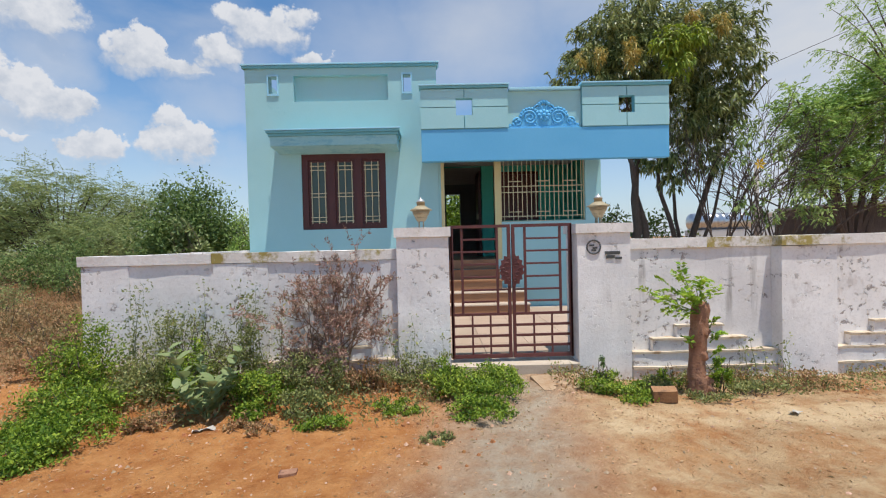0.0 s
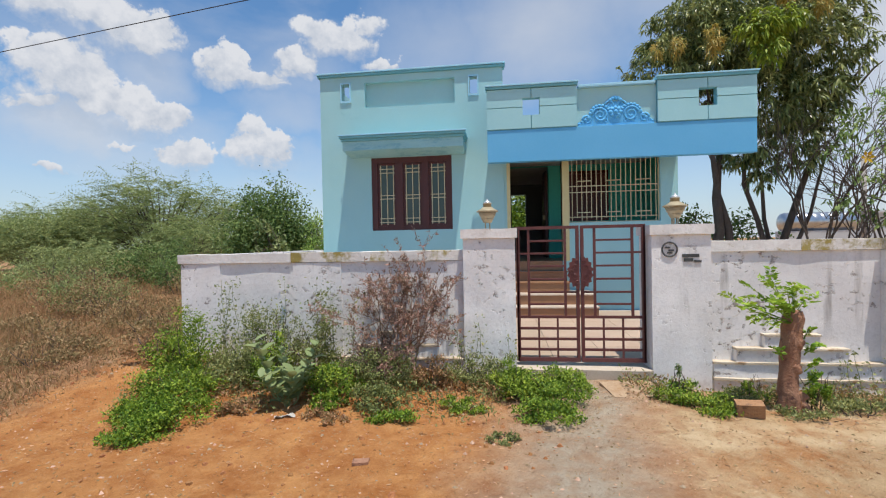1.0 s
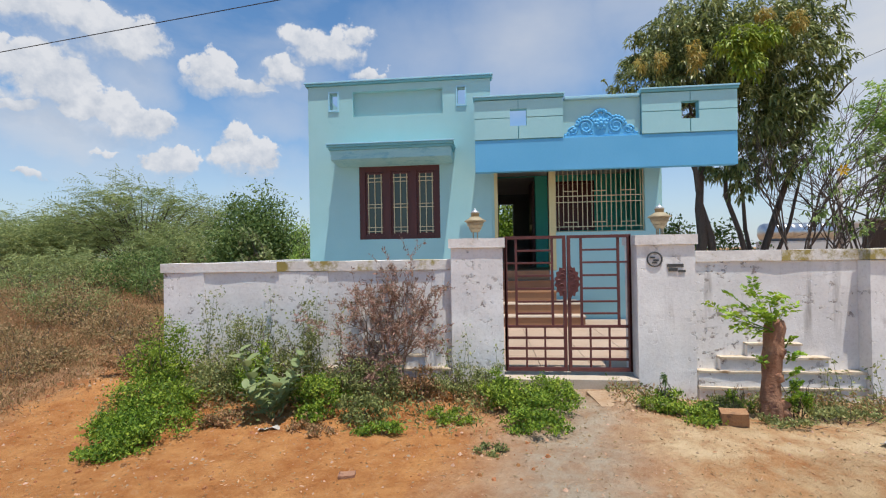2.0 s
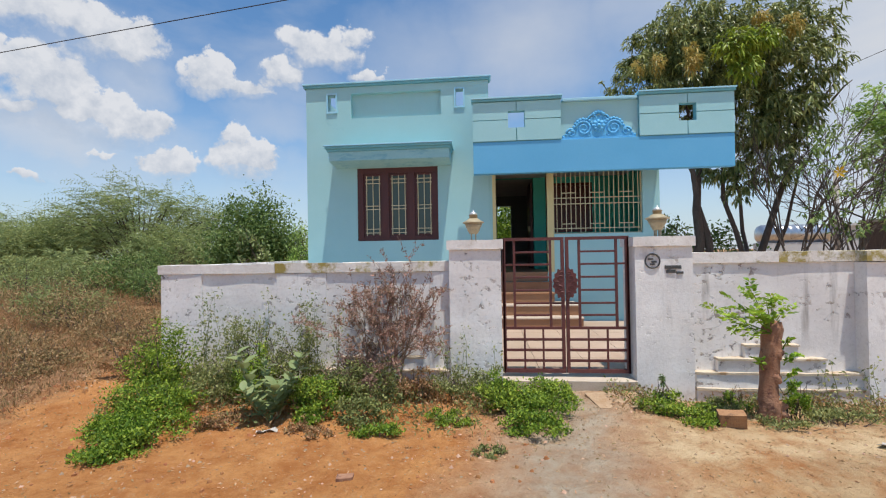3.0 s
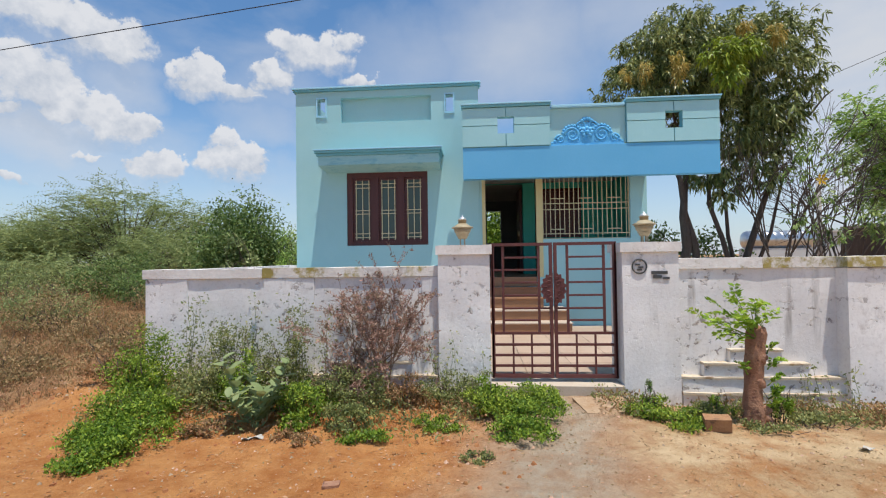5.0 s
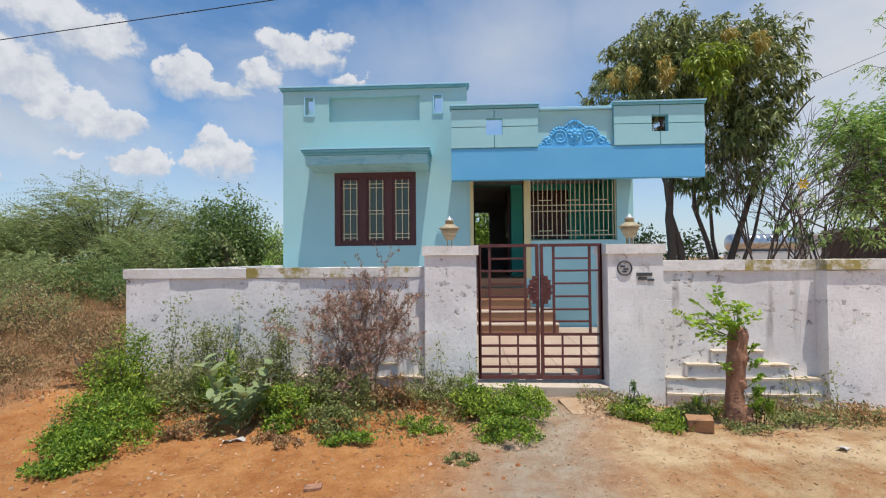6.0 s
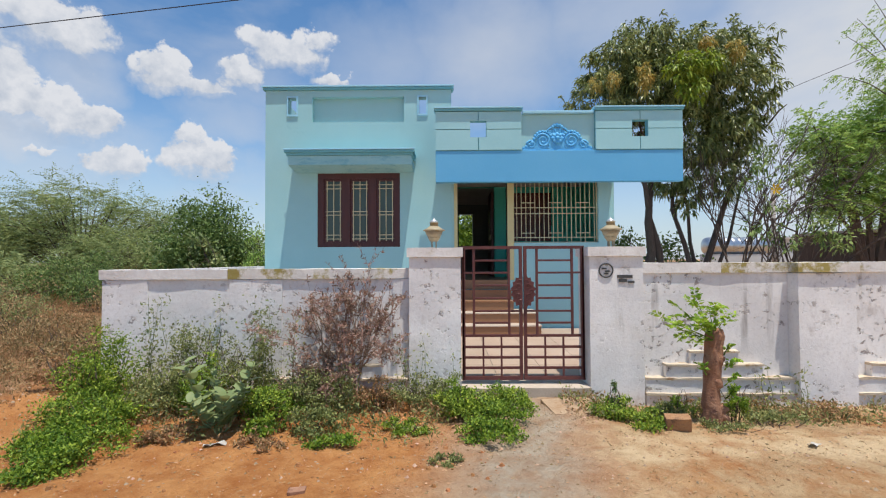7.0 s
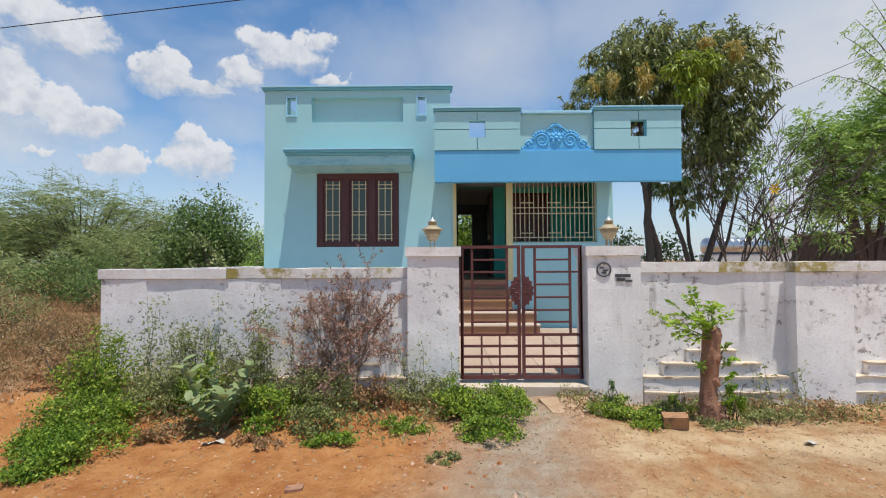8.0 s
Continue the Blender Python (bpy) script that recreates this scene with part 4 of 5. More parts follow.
def sprays(rng, roots, ways, length, pairs, leaflet, width, droop):
    """Feathered leaves: leaflets in pairs along an arching midrib. Gives places, ways, lengths and widths."""
    roots, ways = np.asarray(roots, float), np.asarray(ways, float)
    ways = ways / (np.linalg.norm(ways, axis=1, keepdims=True) + 1e-9)
    n = len(roots)
    ln = rng.uniform(*length, n)[:, None]
    side = np.cross(ways, [0, 0, 1.0] + rng.normal(size=(n, 3)) * 0.3)
    side /= np.linalg.norm(side, axis=1, keepdims=True) + 1e-9
    cs, ws = [], []
    for k in range(pairs):
        t = (k + 0.6) / pairs
        p = roots + ways * ln * t + np.array([[0, 0, -1.0]]) * ln * droop * t * t
        for sgn in (-1, 1):
            cs.append(p)
            ws.append(side * sgn + ways * 0.45 + rng.normal(size=(n, 3)) * 0.16 + [0, 0, -0.15])
    m = n * pairs * 2
    return np.concatenate(cs), np.concatenate(ws), rng.uniform(0.7, 1.2, m) * leaflet, rng.uniform(0.8, 1.2, m) * width


MANGO_LOBES = [
    (4.6, 13.3, 6.2, 0.95, 1.2, 0.85), (5.2, 13.4, 7.35, 1.0, 1.3, 0.8), (5.9, 13.5, 7.95, 1.0, 1.3, 0.8), (6.9, 13.6, 7.9, 0.95, 1.3, 0.75),
    (8.1, 13.6, 7.8, 1.0, 1.3, 0.85), (9.2, 13.5, 7.65, 0.75, 1.1, 0.85), (6.0, 13.2, 6.7, 1.3, 1.6, 1.1), (7.4, 13.1, 6.9, 1.3, 1.6, 1.1),
    (8.8, 13.4, 6.5, 0.9, 1.3, 1.0), (8.5, 13.4, 5.2, 0.85, 1.2, 0.9), (7.4, 13.3, 5.2, 1.0, 1.3, 0.9), (8.1, 13.4, 4.0, 0.65, 1.0, 0.7),
    (6.6, 13.2, 3.9, 0.5, 0.7, 0.4), (7.2, 13.3, 3.4, 0.3, 0.6, 0.6), (5.4, 13.4, 5.3, 1.0, 1.2, 0.7),
]


def build_mango():
    rng = np.random.default_rng(5)
    tree = thing("mango_tree", "tall mango tree with drooping dark leaves behind the house", "tree", (6.5, 13.5, 0))
    o = Matrix.Translation((-6.5, -13.5, 0))
    bm = bmesh.new()
    for base, top, r in (((5.95, 13.3, -0.1), (6.15, 13.3, 4.4), 0.17), ((6.75, 13.4, -0.1), (5.75, 13.2, 4.6), 0.13), ((7.35, 13.3, -0.1), (6.9, 13.6, 5.0), 0.09), ((7.45, 13.5, -0.1), (8.9, 13.4, 5.0), 0.12), ((7.5, 13.5, -0.1), (7.3, 13.9, 5.2), 0.07), ((7.9, 13.5, -0.1), (8.7, 13.3, 3.6), 0.07)):
        b, t = Vector(base), Vector(top)
        pts = [b.lerp(t, k / 5) + Vector((rng.normal() * 0.10, rng.normal() * 0.1, 0)) * (0 < k) for k in range(6)]
        tube(pts, [r * (1 - 0.12 * k) for k in range(6)], 8, bm)
        limbs(bm, pts[-1], [pts[-1] + Vector((rng.normal() * 0.9, rng.normal() * 0.7, 0.5 + rng.random() * 1.3)) for _ in range(4)], r * 0.45, rng)
    part("trunk", bm, BARK, tree, "", True).matrix_parent_inverse = o
    tips, out = in_lobes(rng, MANGO_LOBES, 3000, 0.55, 1.05, 0.10)
    part("crown", rosettes(rng, tips, out, 13, (0.15, 0.27), (0.034, 0.052), MANGO, "crown", 0.62, 3), MANGO, tree).matrix_parent_inverse = o
    tips, out = in_lobes(rng, [(6.35, 11.6, 6.55, 0.55, 0.3, 0.42), (6.9, 11.6, 6.75, 0.4, 0.3, 0.32), (6.5, 11.6, 6.0, 0.4, 0.3, 0.3)], 130, 0.4, 1.0, 0.05)
    part("young_leaves", rosettes(rng, tips, out, 12, (0.14, 0.24), (0.034, 0.05), MANGO_NEW, "young_leaves", 0.6, 4), MANGO_NEW, tree, "bright green young leaves").matrix_parent_inverse = o
    tips, out = in_lobes(rng, [(5.25, 11.6, 6.3, 0.2, 0.2, 0.38), (4.5, 11.8, 6.3, 0.16, 0.2, 0.24), (4.1, 12.0, 6.3, 0.16, 0.2, 0.2), (7.65, 11.6, 7.0, 0.24, 0.2, 0.24), (7.0, 11.8, 7.3, 0.2, 0.2, 0.14)], 110, 0.2, 1.0, 0.05)
    part("yellow_leaves", rosettes(rng, tips, out, 12, (0.09, 0.17), (0.018, 0.03), MANGO_DRY, "yellow_leaves", 0.7, 5), MANGO_DRY, tree, "yellowing flower sprays").matrix_parent_inverse = o


def thorn_tree(label, at, size, limbs_n, per, seed, lean=0.0):
    """A wide flat-topped thorn tree: limbs that fan out from one foot, feathery sprays along their outer ends."""
    rng = np.random.default_rng(seed)
    tree = thing("thorn_tree", label, "tree", at)
    w, d, h = size
    bm = bmesh.new()
    roots, ways = [], []
    for k in range(limbs_n):
        a = 2.4 * k + rng.normal() * 0.3
        far = math.sqrt(rng.uniform(0.05, 1))
        end = Vector((w / 2 * far * math.cos(a) + lean * far, d / 2 * far * math.sin(a), h * (1 - 0.30 * far * far) * rng.choice([1.0, 0.96, 0.82, 0.66, 0.5])))
        knee = Vector((end.x * 0.42, end.y * 0.42, end.z * 0.62))
        pts = [Vector((rng.normal() * 0.12, rng.normal() * 0.12, -0.1)), knee * 0.5 + Vector((0, 0, 0.1)), knee, knee.lerp(end, 0.5) + Vector((0, 0, 0.08 * h)), end]
        r = 0.017 * h * rng.uniform(0.5, 1)
        tube(pts, [r, r * 0.8, r * 0.55, r * 0.3, r * 0.1], 5, bm)
        outward = (end - knee).normalized()
        for _ in range(per):
            t = rng.random() ** 0.7
            p = knee.lerp(end, t) + Vector((0, 0, 0.10 * h * math.sin(math.pi * t)))
            roots.append(p + Vector(rng.normal(size=3)) * Vector((0.34, 0.34, 0.10)).length * 0.45)
            ways.append((outward.x * 0.9 + rng.normal() * 0.55, outward.y * 0.9 + rng.normal() * 0.5, 0.22 + rng.normal() * 0.2))
    part("trunk", bm, BARK, tree)
    c, v, ln, wd = sprays(rng, roots, ways, (0.6, 1.9), 11, 0.15, 0.035, 0.3)
    part("crown", foliage("crown", c, v, ln, wd, THORN, 0.2, seed, 1.0), THORN, tree)


NEEM_LOBES = [
    (9.95, 12.0, 4.9, 0.55, 0.6, 0.55), (10.5, 12.1, 4.2, 0.7, 0.7, 0.8), (11.3, 12.2, 4.7, 0.75, 0.8, 0.7), (12.3, 12.2, 5.2, 1.0, 0.9, 1.1),
    (11.3, 12.2, 3.3, 0.9, 0.8, 0.7), (12.6, 12.2, 3.4, 1.0, 0.9, 1.0), (10.2, 12.0, 3.0, 0.45, 0.6, 0.45), (13.6, 12.4, 5.6, 1.1, 1.0, 1.4),
]


def build_neem():
    rng = np.random.default_rng(23)
    tree = thing("neem_tree", "light green feathery tree beyond the wall", "tree", (11.9, 12.3, 0))
    o = Matrix.Translation((-11.9, -12.3, 0))
    bm = bmesh.new()
    for x, y, z, rx, ry, rz in NEEM_LOBES:
        tube([(11.9, 12.3, -0.1), (11.8 + 0.2 * (x - 11.9), 12.3, 1.4), (11.9 + 0.6 * (x - 11.9), y, 0.75 * z), (x, y, z + 0.2)], [0.15, 0.10, 0.05, 0.015], 6, bm)
        limbs(bm, (x, y, z), [Vector((x, y, z)) + Vector(rng.normal(size=3)) * 0.7 for _ in range(4)], 0.02, rng)
    part("trunk", bm, BARK, tree).matrix_parent_inverse = o
    c, out = in_lobes(rng, NEEM_LOBES, 4600, 0.35, 1.0, 0.12)
    c, v, ln, wd = sprays(rng, c, out + rng.normal(size=c.shape) * 0.5 + [0, 0, 0.2], (0.25, 0.45), 6, 0.10, 0.037, 0.5)
    part("crown", foliage("crown", c, v, ln, wd, NEEM, 0.2, 6, 1.2), NEEM, tree).matrix_parent_inverse = o


def build_wispy_tree():
    """Long thin shoots with hanging feathered leaves, open against the sky."""
    rng = np.random.default_rng(25)
    tree = thing("wispy_tree", "tall thin arching shoots with hanging feathered leaves", "tree", (12.9, 11.6, 0))
    o = Matrix.Translation((-12.9, -11.6, 0))
    bm = bmesh.new()
    roots, ways = [], []
    tube([(13.4, 11.6, -0.1), (13.3, 11.6, 2.2), (12.8, 11.6, 4.4)], [0.10, 0.08, 0.05], 7, bm)
    for tip in ((10.35, 11.4, 7.25), (10.75, 11.5, 7.75), (10.1, 11.4, 6.2), (11.3, 11.6, 8.3), (11.9, 11.5, 7.6), (12.2, 11.7, 8.6), (11.0, 11.4, 6.7), (13.4, 11.6, 8.2)):
        s, e = Vector((12.8, 11.6, 4.2)), Vector(tip)
        pts = [s.lerp(e, k / 6) + Vector((0, 0, 0.55 * math.sin(math.pi * k / 6))) for k in range(7)]
        tube(pts, [0.03 - 0.0042 * k for k in range(7)], 5, bm)
        for k in range(30):
            t = rng.uniform(0.3, 1)
            p = s.lerp(e, t) + Vector((0, 0, 0.55 * math.sin(math.pi * t)))
            roots.append(p)
            ways.append((-0.6 + rng.normal() * 0.5, rng.normal() * 0.5, -0.1 + rng.normal() * 0.3))
    part("trunk", bm, BARK, tree).matrix_parent_inverse = o
    c, v, ln, wd = sprays(rng, roots, ways, (0.28, 0.5), 6, 0.11, 0.03, 0.55)
    part("crown", foliage("crown", c, v + np.array([0, 0, -0.4]), ln, wd, NEEM, 0.2, 9, 1.0), NEEM, tree).matrix_parent_inverse = o


def build_flower_shrub():
    rng = np.random.default_rng(33)
    b = thing("flowering_shrub", "loose green shrub with a yellow flower behind the wall", "shrub", (7.9, 10.5, 0))
    o = Matrix.Translation((-7.9, -10.5, 0))
    lobes = [(7.25, 10.4, 3.25, 0.45, 0.3, 0.16), (7.75, 10.5, 2.75, 0.4, 0.4, 0.35), (7.6, 10.6, 3.9, 0.4, 0.3, 0.5), (8.25, 10.5, 3.5, 0.35, 0.4, 0.5), (8.9, 10.5, 2.3, 0.5, 0.4, 0.4), (8.0, 10.5, 2.0, 0.35, 0.4, 0.45), (7.35, 10.5, 2.3, 0.3, 0.3, 0.25), (9.3, 10.5, 1.9, 0.5, 0.4, 0.4)]
    bm = bmesh.new()
    for l in lobes:
        limbs(bm, (7.9, 10.5, 0), [Vector(l[:3]) + Vector((0, 0, 0.2)), Vector(l[:3]) + Vector((0.2, 0, 0))], 0.022, rng, 0.1)
    tagged(part("stem_tangle", bm, BARK, b), kind="stuff").matrix_parent_inverse = o
    tips, out = in_lobes(rng, lobes, 190, 0.3, 1.0, 0.1)
    part("foliage", rosettes(rng, tips, out, 7, (0.10, 0.17), (0.03, 0.05), SHRUB_LEAF, "foliage", 0.4, 7), SHRUB_LEAF, b).matrix_parent_inverse = o


def bush(name, label, at, size, count, mat, leaf, seed, category="bush", width=0.5, lift=0.5, stems=7, ragged=0.12):
    rng = np.random.default_rng(seed)
    b = thing(name, label, category, at)
    bm = bmesh.new()
    w, d, h = size
    for _ in range(stems):
        e = Vector((rng.uniform(-0.4, 0.4) * w, rng.uniform(-0.4, 0.4) * d, h * rng.uniform(0.6, 0.95)))
        limbs(bm, (e.x * 0.3, e.y * 0.3, -0.03), [e], 0.004 + 0.012 * h / 1.5, rng, 0.2)
    tagged(part("stem_tangle", bm, BARK, b), kind="stuff")
    nb = max(7, count // 75)
    blobs = []
    while len(blobs) < nb:
        q = rng.uniform(-1, 1, 3)
        if np.linalg.norm(q) < 1:
            blobs.append([q[0] * w / 2, q[1] * d / 2, h * (0.08 + 0.92 * (q[2] * 0.5 + 0.5) * (1 - 0.25 * (q[0] ** 2 + q[1] ** 2))) * rng.uniform(1 - 2 * ragged, 1 + ragged)])
    blobs = np.array(blobs)
    c = blobs[rng.integers(0, nb, count)] + rng.normal(size=(count, 3)) * np.array([w, d, h]) * 0.07
    c[:, 2] = np.abs(c[:, 2])
    ways = rand_ways(rng, count, 0.8, lift)
    part("foliage", foliage("foliage", c, ways, rng.uniform(0.6, 1.3, count) * leaf, rng.uniform(0.7, 1.2, count) * leaf * width, mat, 0.3, seed, 1.3), mat, b)
    return b


def build_field():
    """Dry grass over the open ground, thinner towards the road."""
    rng = np.random.default_rng(11)
    n = 120000
    y = 3.2 + 21 * rng.random(n) ** 1.8
    x = -3.95 - (y * 1.35 - 1.5) * rng.random(n)
    ok = (x < -4.25 + rng.normal(size=n) * 0.12 - 0.25 * (y < 4.2)) | (y > 5.0)
    x, y = x[ok], y[ok]
    z = np.array([ground_height(a, b) for a, b in zip(x, y)])
    tall = np.clip(np.maximum((y - 4.6) / 4, (-4.6 - x) / 3), 0.22, 1)
    patch = np.array([0.65 + 0.7 * noise.noise(Vector((a * 0.6, b * 0.6, 9))) for a, b in zip(x, y)])
    ln = np.clip(rng.uniform(0.18, 0.52, len(x)) * tall * patch * 1.3, 0.06, 1.0)
    w = rand_ways(rng, len(x), 0.75, 0.7)
    ob = new("dry_grass", foliage("dry_grass", np.stack([x, y, z - 0.02], 1), w, ln, rng.uniform(0.004, 0.013, len(x)), STRAW, 0.5, 2))
    tagged(ob, "tall dry brown grass over the open field", "grass", kind="stuff")


def build_milkweed(at):
    rng = np.random.default_rng(4)
    m = thing("milkweed_plant", "grey-green milkweed plant with broad thick leaves", "plant", at)
    for k in range(6):
        a = k * 1.05
        tip = Vector((0.30 * math.cos(a), 0.22 * math.sin(a), rng.uniform(0.30, 0.64)))
        bm = bmesh.new()
        limbs(bm, (0, 0, -0.03), [tip], 0.012, rng, 0.1)
        part("stem", bm, MILKWEED, m)
        for j in range(15):
            t = 0.2 + 0.8 * j / 14
            p = tip * t
            aa = j * 2.1 + k
            way = Vector((math.cos(aa), math.sin(aa), 0.35 + 0.9 * rng.random())).normalized()
            ln = rng.uniform(0.11, 0.19)
            side = way.cross(Vector((0, 0, 1))).normalized()
            lb = bmesh.new()
            rows = []
            for u in range(6):
                s = u / 5
                wd = 0.40 * ln * math.sin(math.pi * (0.1 + 0.88 * s ** 0.85)) ** 0.9 * (1 if u < 5 else 0.15)
                mid = p + way * ln * s + Vector((0, 0, -0.25 * ln * s * s))
                rows.append([lb.verts.new(mid - side * wd / 1.6 + Vector((0, 0, 0.12 * wd))), lb.verts.new(mid), lb.verts.new(mid + side * wd / 1.6 + Vector((0, 0, 0.12 * wd)))])
            for r1, r2 in zip(rows, rows[1:]):
                for i in (0, 1):
                    lb.faces.new((r1[i], r1[i + 1], r2[i + 1], r2[i]))
            part("leaf", lb, MILKWEED, m, "", True)


def build_dead_shrub(at):
    rng = np.random.default_rng(8)
    s = thing("dead_shrub", "leafless reddish-brown dried shrub against the wall", "shrub", at)
    bm = bmesh.new()
    pts, ways = [], []

    def grow(p, way, ln, r, depth):
        q = p + way * ln
        mid = p.lerp(q, 0.5) + Vector(rng.normal(size=3)) * ln * 0.06
        tube([p, mid, q], [r, r * 0.8, r * 0.6], 4, bm)
        if depth == 0:
            for k in range(14):
                pts.append(p.lerp(q, rng.random()))
                ways.append(Vector(rng.normal(size=3)) * 0.7 + Vector((0, 0, 0.5)))
            return
        for _ in range(3 if depth > 1 else 4):
            grow(p.lerp(q, rng.uniform(0.45, 1)), (way + Vector(rng.normal(size=3)) * Vector((1, 0.5, 0.8)).length * 0.36).normalized(), ln * rng.uniform(0.55, 0.85), r * 0.6, depth - 1)

    for k in range(16):
        low = k > 10
        way = Vector((rng.normal() * 0.30 + 0.06, rng.normal() * 0.1, 1)) if not low else Vector((-0.9 + rng.normal() * 0.5, rng.normal() * 0.2 - 0.1, 0.6))
        grow(Vector((rng.normal() * 0.1, rng.normal() * 0.04, -0.02)), way.normalized(), rng.uniform(0.56, 0.76) * (0.55 if low else 1), 0.011, 3)
    tagged(part("twig_tangle", bm, DEAD, s), kind="stuff")
    pts, ways = np.array(pts), np.array(ways)
    part("withered_leaves", foliage("withered_leaves", pts, ways, rng.uniform(0.025, 0.06, len(pts)), rng.uniform(0.009, 0.02, len(pts)), DEAD, 0.4, 8), DEAD, s)


def build_stump(at):
    rng = np.random.default_rng(2)
    s = thing("tree_stump", "lopped reddish tree stump with fresh green shoots", "stump", at)
    bm = tube([(0.0, 0, -0.1), (0.0, 0, 0.08), (-0.015, 0, 0.3), (0.0, 0, 0.6), (0.03, 0, 0.88), (0.05, 0, 0.95)], [0.13, 0.105, 0.074, 0.078, 0.08, 0.05], 14)
    bmesh.ops.subdivide_edges(bm, edges=bm.edges[:], cuts=2, use_grid_fill=True)
    for v in bm.verts:
        k = noise.noise(v.co * 9) * 0.018 + noise.noise(v.co * 26) * 0.007
        v.co += Vector((v.co.x, v.co.y, 0)).normalized() * k * (2.2 if v.co.z < 0.25 else 1)
    part("trunk", bm, STUMP_BARK, s, "", True)
    for k, (x, z) in enumerate(((0.02, 0.44), (0.07, 0.12), (-0.07, 0.08), (0.05, 0.2), (0.0, 0.05), (0.11, 0.04), (-0.02, 0.16), (0.04, 0.66))):
        kb = bmesh.new()
        bmesh.ops.create_icosphere(kb, subdivisions=2, radius=0.04, matrix=Matrix.Translation((x, -0.06, z)) @ Matrix.Diagonal((1.1, 0.6, 1.3, 1)))
        for v in kb.verts:
            v.co += v.normal * 0.03 * noise.noise(v.co * 28)
        part("burl", kb, STUMP_BARK, s, "", True)
    sb = bmesh.new()
    cs, ws, ls, wd = [], [], [], []
    for k, tip in enumerate(((-0.50, -0.05, 1.06), (-0.42, -0.1, 0.98), (-0.30, 0.0, 1.14), (-0.22, -0.08, 1.2), (-0.14, 0.05, 1.26), (-0.08, -0.1, 1.16), (-0.30, -0.12, 0.92), (-0.16, -0.15, 1.02), (0.0, -0.05, 1.12), (0.13, 0.0, 1.08), (0.11, -0.08, 0.80), (0.16, -0.06, 0.66), (0.14, -0.1, 0.52), (0.17, -0.08, 0.40), (-0.13, -0.08, 0.62), (0.13, -0.1, 0.30))):
        root = Vector((0.0 if tip[2] > 0.85 else 0.085 * (1 if tip[0] > 0 else -1), -0.05, 0.84 if tip[2] > 0.85 else tip[2] - 0.1))
        limbs(sb, root, [tip], 0.007, rng, 0.08)
        way = Vector(tip) - root
        starts = [root.lerp(Vector(tip), t) for t in (0.35, 0.55, 0.75, 0.95)]
        a, b, c, d = sprays(rng, starts, [way.normalized() + Vector(rng.normal(size=3)) * 0.45 for _ in starts], (0.12, 0.20) if tip[2] > 0.85 else (0.05, 0.09), 6, 0.06 if tip[2] > 0.85 else 0.04, 0.029, 0.3)
        cs.append(a)
        ws.append(b)
        ls.append(c)
        wd.append(d)
    tagged(part("shoot_tangle", sb, WEED, s), kind="stuff")
    part("leaves", foliage("leaves", np.concatenate(cs), np.concatenate(ws), np.concatenate(ls), np.concatenate(wd), SHOOT, 0.3, 6, 0.8), SHOOT, s)


build_mango()
thorn_tree("wide feathery thorn tree in the open field", (-18.2, 22, 0), (10.6, 6, 5.3), 80, 36, 21, -0.3)
thorn_tree("low wide thorn tree far out in the field", (-27.5, 25, 0), (10, 6, 4.3), 56, 40, 22)
thorn_tree("low spreading thorn bush in the open field", (-23.0, 20, 0), (8, 4, 3.1), 50, 34, 26)
thorn_tree("low spreading thorn bush in the open field", (-36, 30, 0), (16, 5, 4.0), 60, 40, 27)
thorn_tree("low spreading thorn bush in the open field", (-16.5, 17.0, 0), (7, 3, 1.6), 30, 16, 28)
thorn_tree("low thorn scrub in the open field", (-13.6, 19.5, 0), (6, 4, 2.8), 36, 22, 24)
bush("bushy_tree", "dense dark green bushy tree behind the compound wall", (-8.6, 16, 0), (3.9, 3, 3.65), 22000, BUSH, 0.14, 31, "tree", 0.45, 0.1, 7, 0.12)
bush("pale_shrub", "pale broad-leaved shrub before the bushy tree", (-7.9, 14.6, 0), (1.7, 0.8, 2.6), 520, MILKWEED, 0.19, 37, "shrub", 0.5, 0.3)
bush("leafy_shrub", "bright green leafy shrub beside the house wall", (-6.1, 14.4, 0), (1.3, 1.0, 2.5), 3000, NEEM, 0.10, 38, "shrub", 0.45, 0.2)
build_neem()
build_wispy_tree()
build_flower_shrub()
bush("bushy_tree", "dense green bush behind the house", (0.9, 17.2, 0), (3.6, 2.2, 3.9), 20000, WEED, 0.15, 34, "tree")
bush("low_bush", "dark green bush below the mango tree", (6.6, 15.4, 0), (4.0, 1.4, 2.6), 4000, BUSH, 0.14, 35)
build_field()
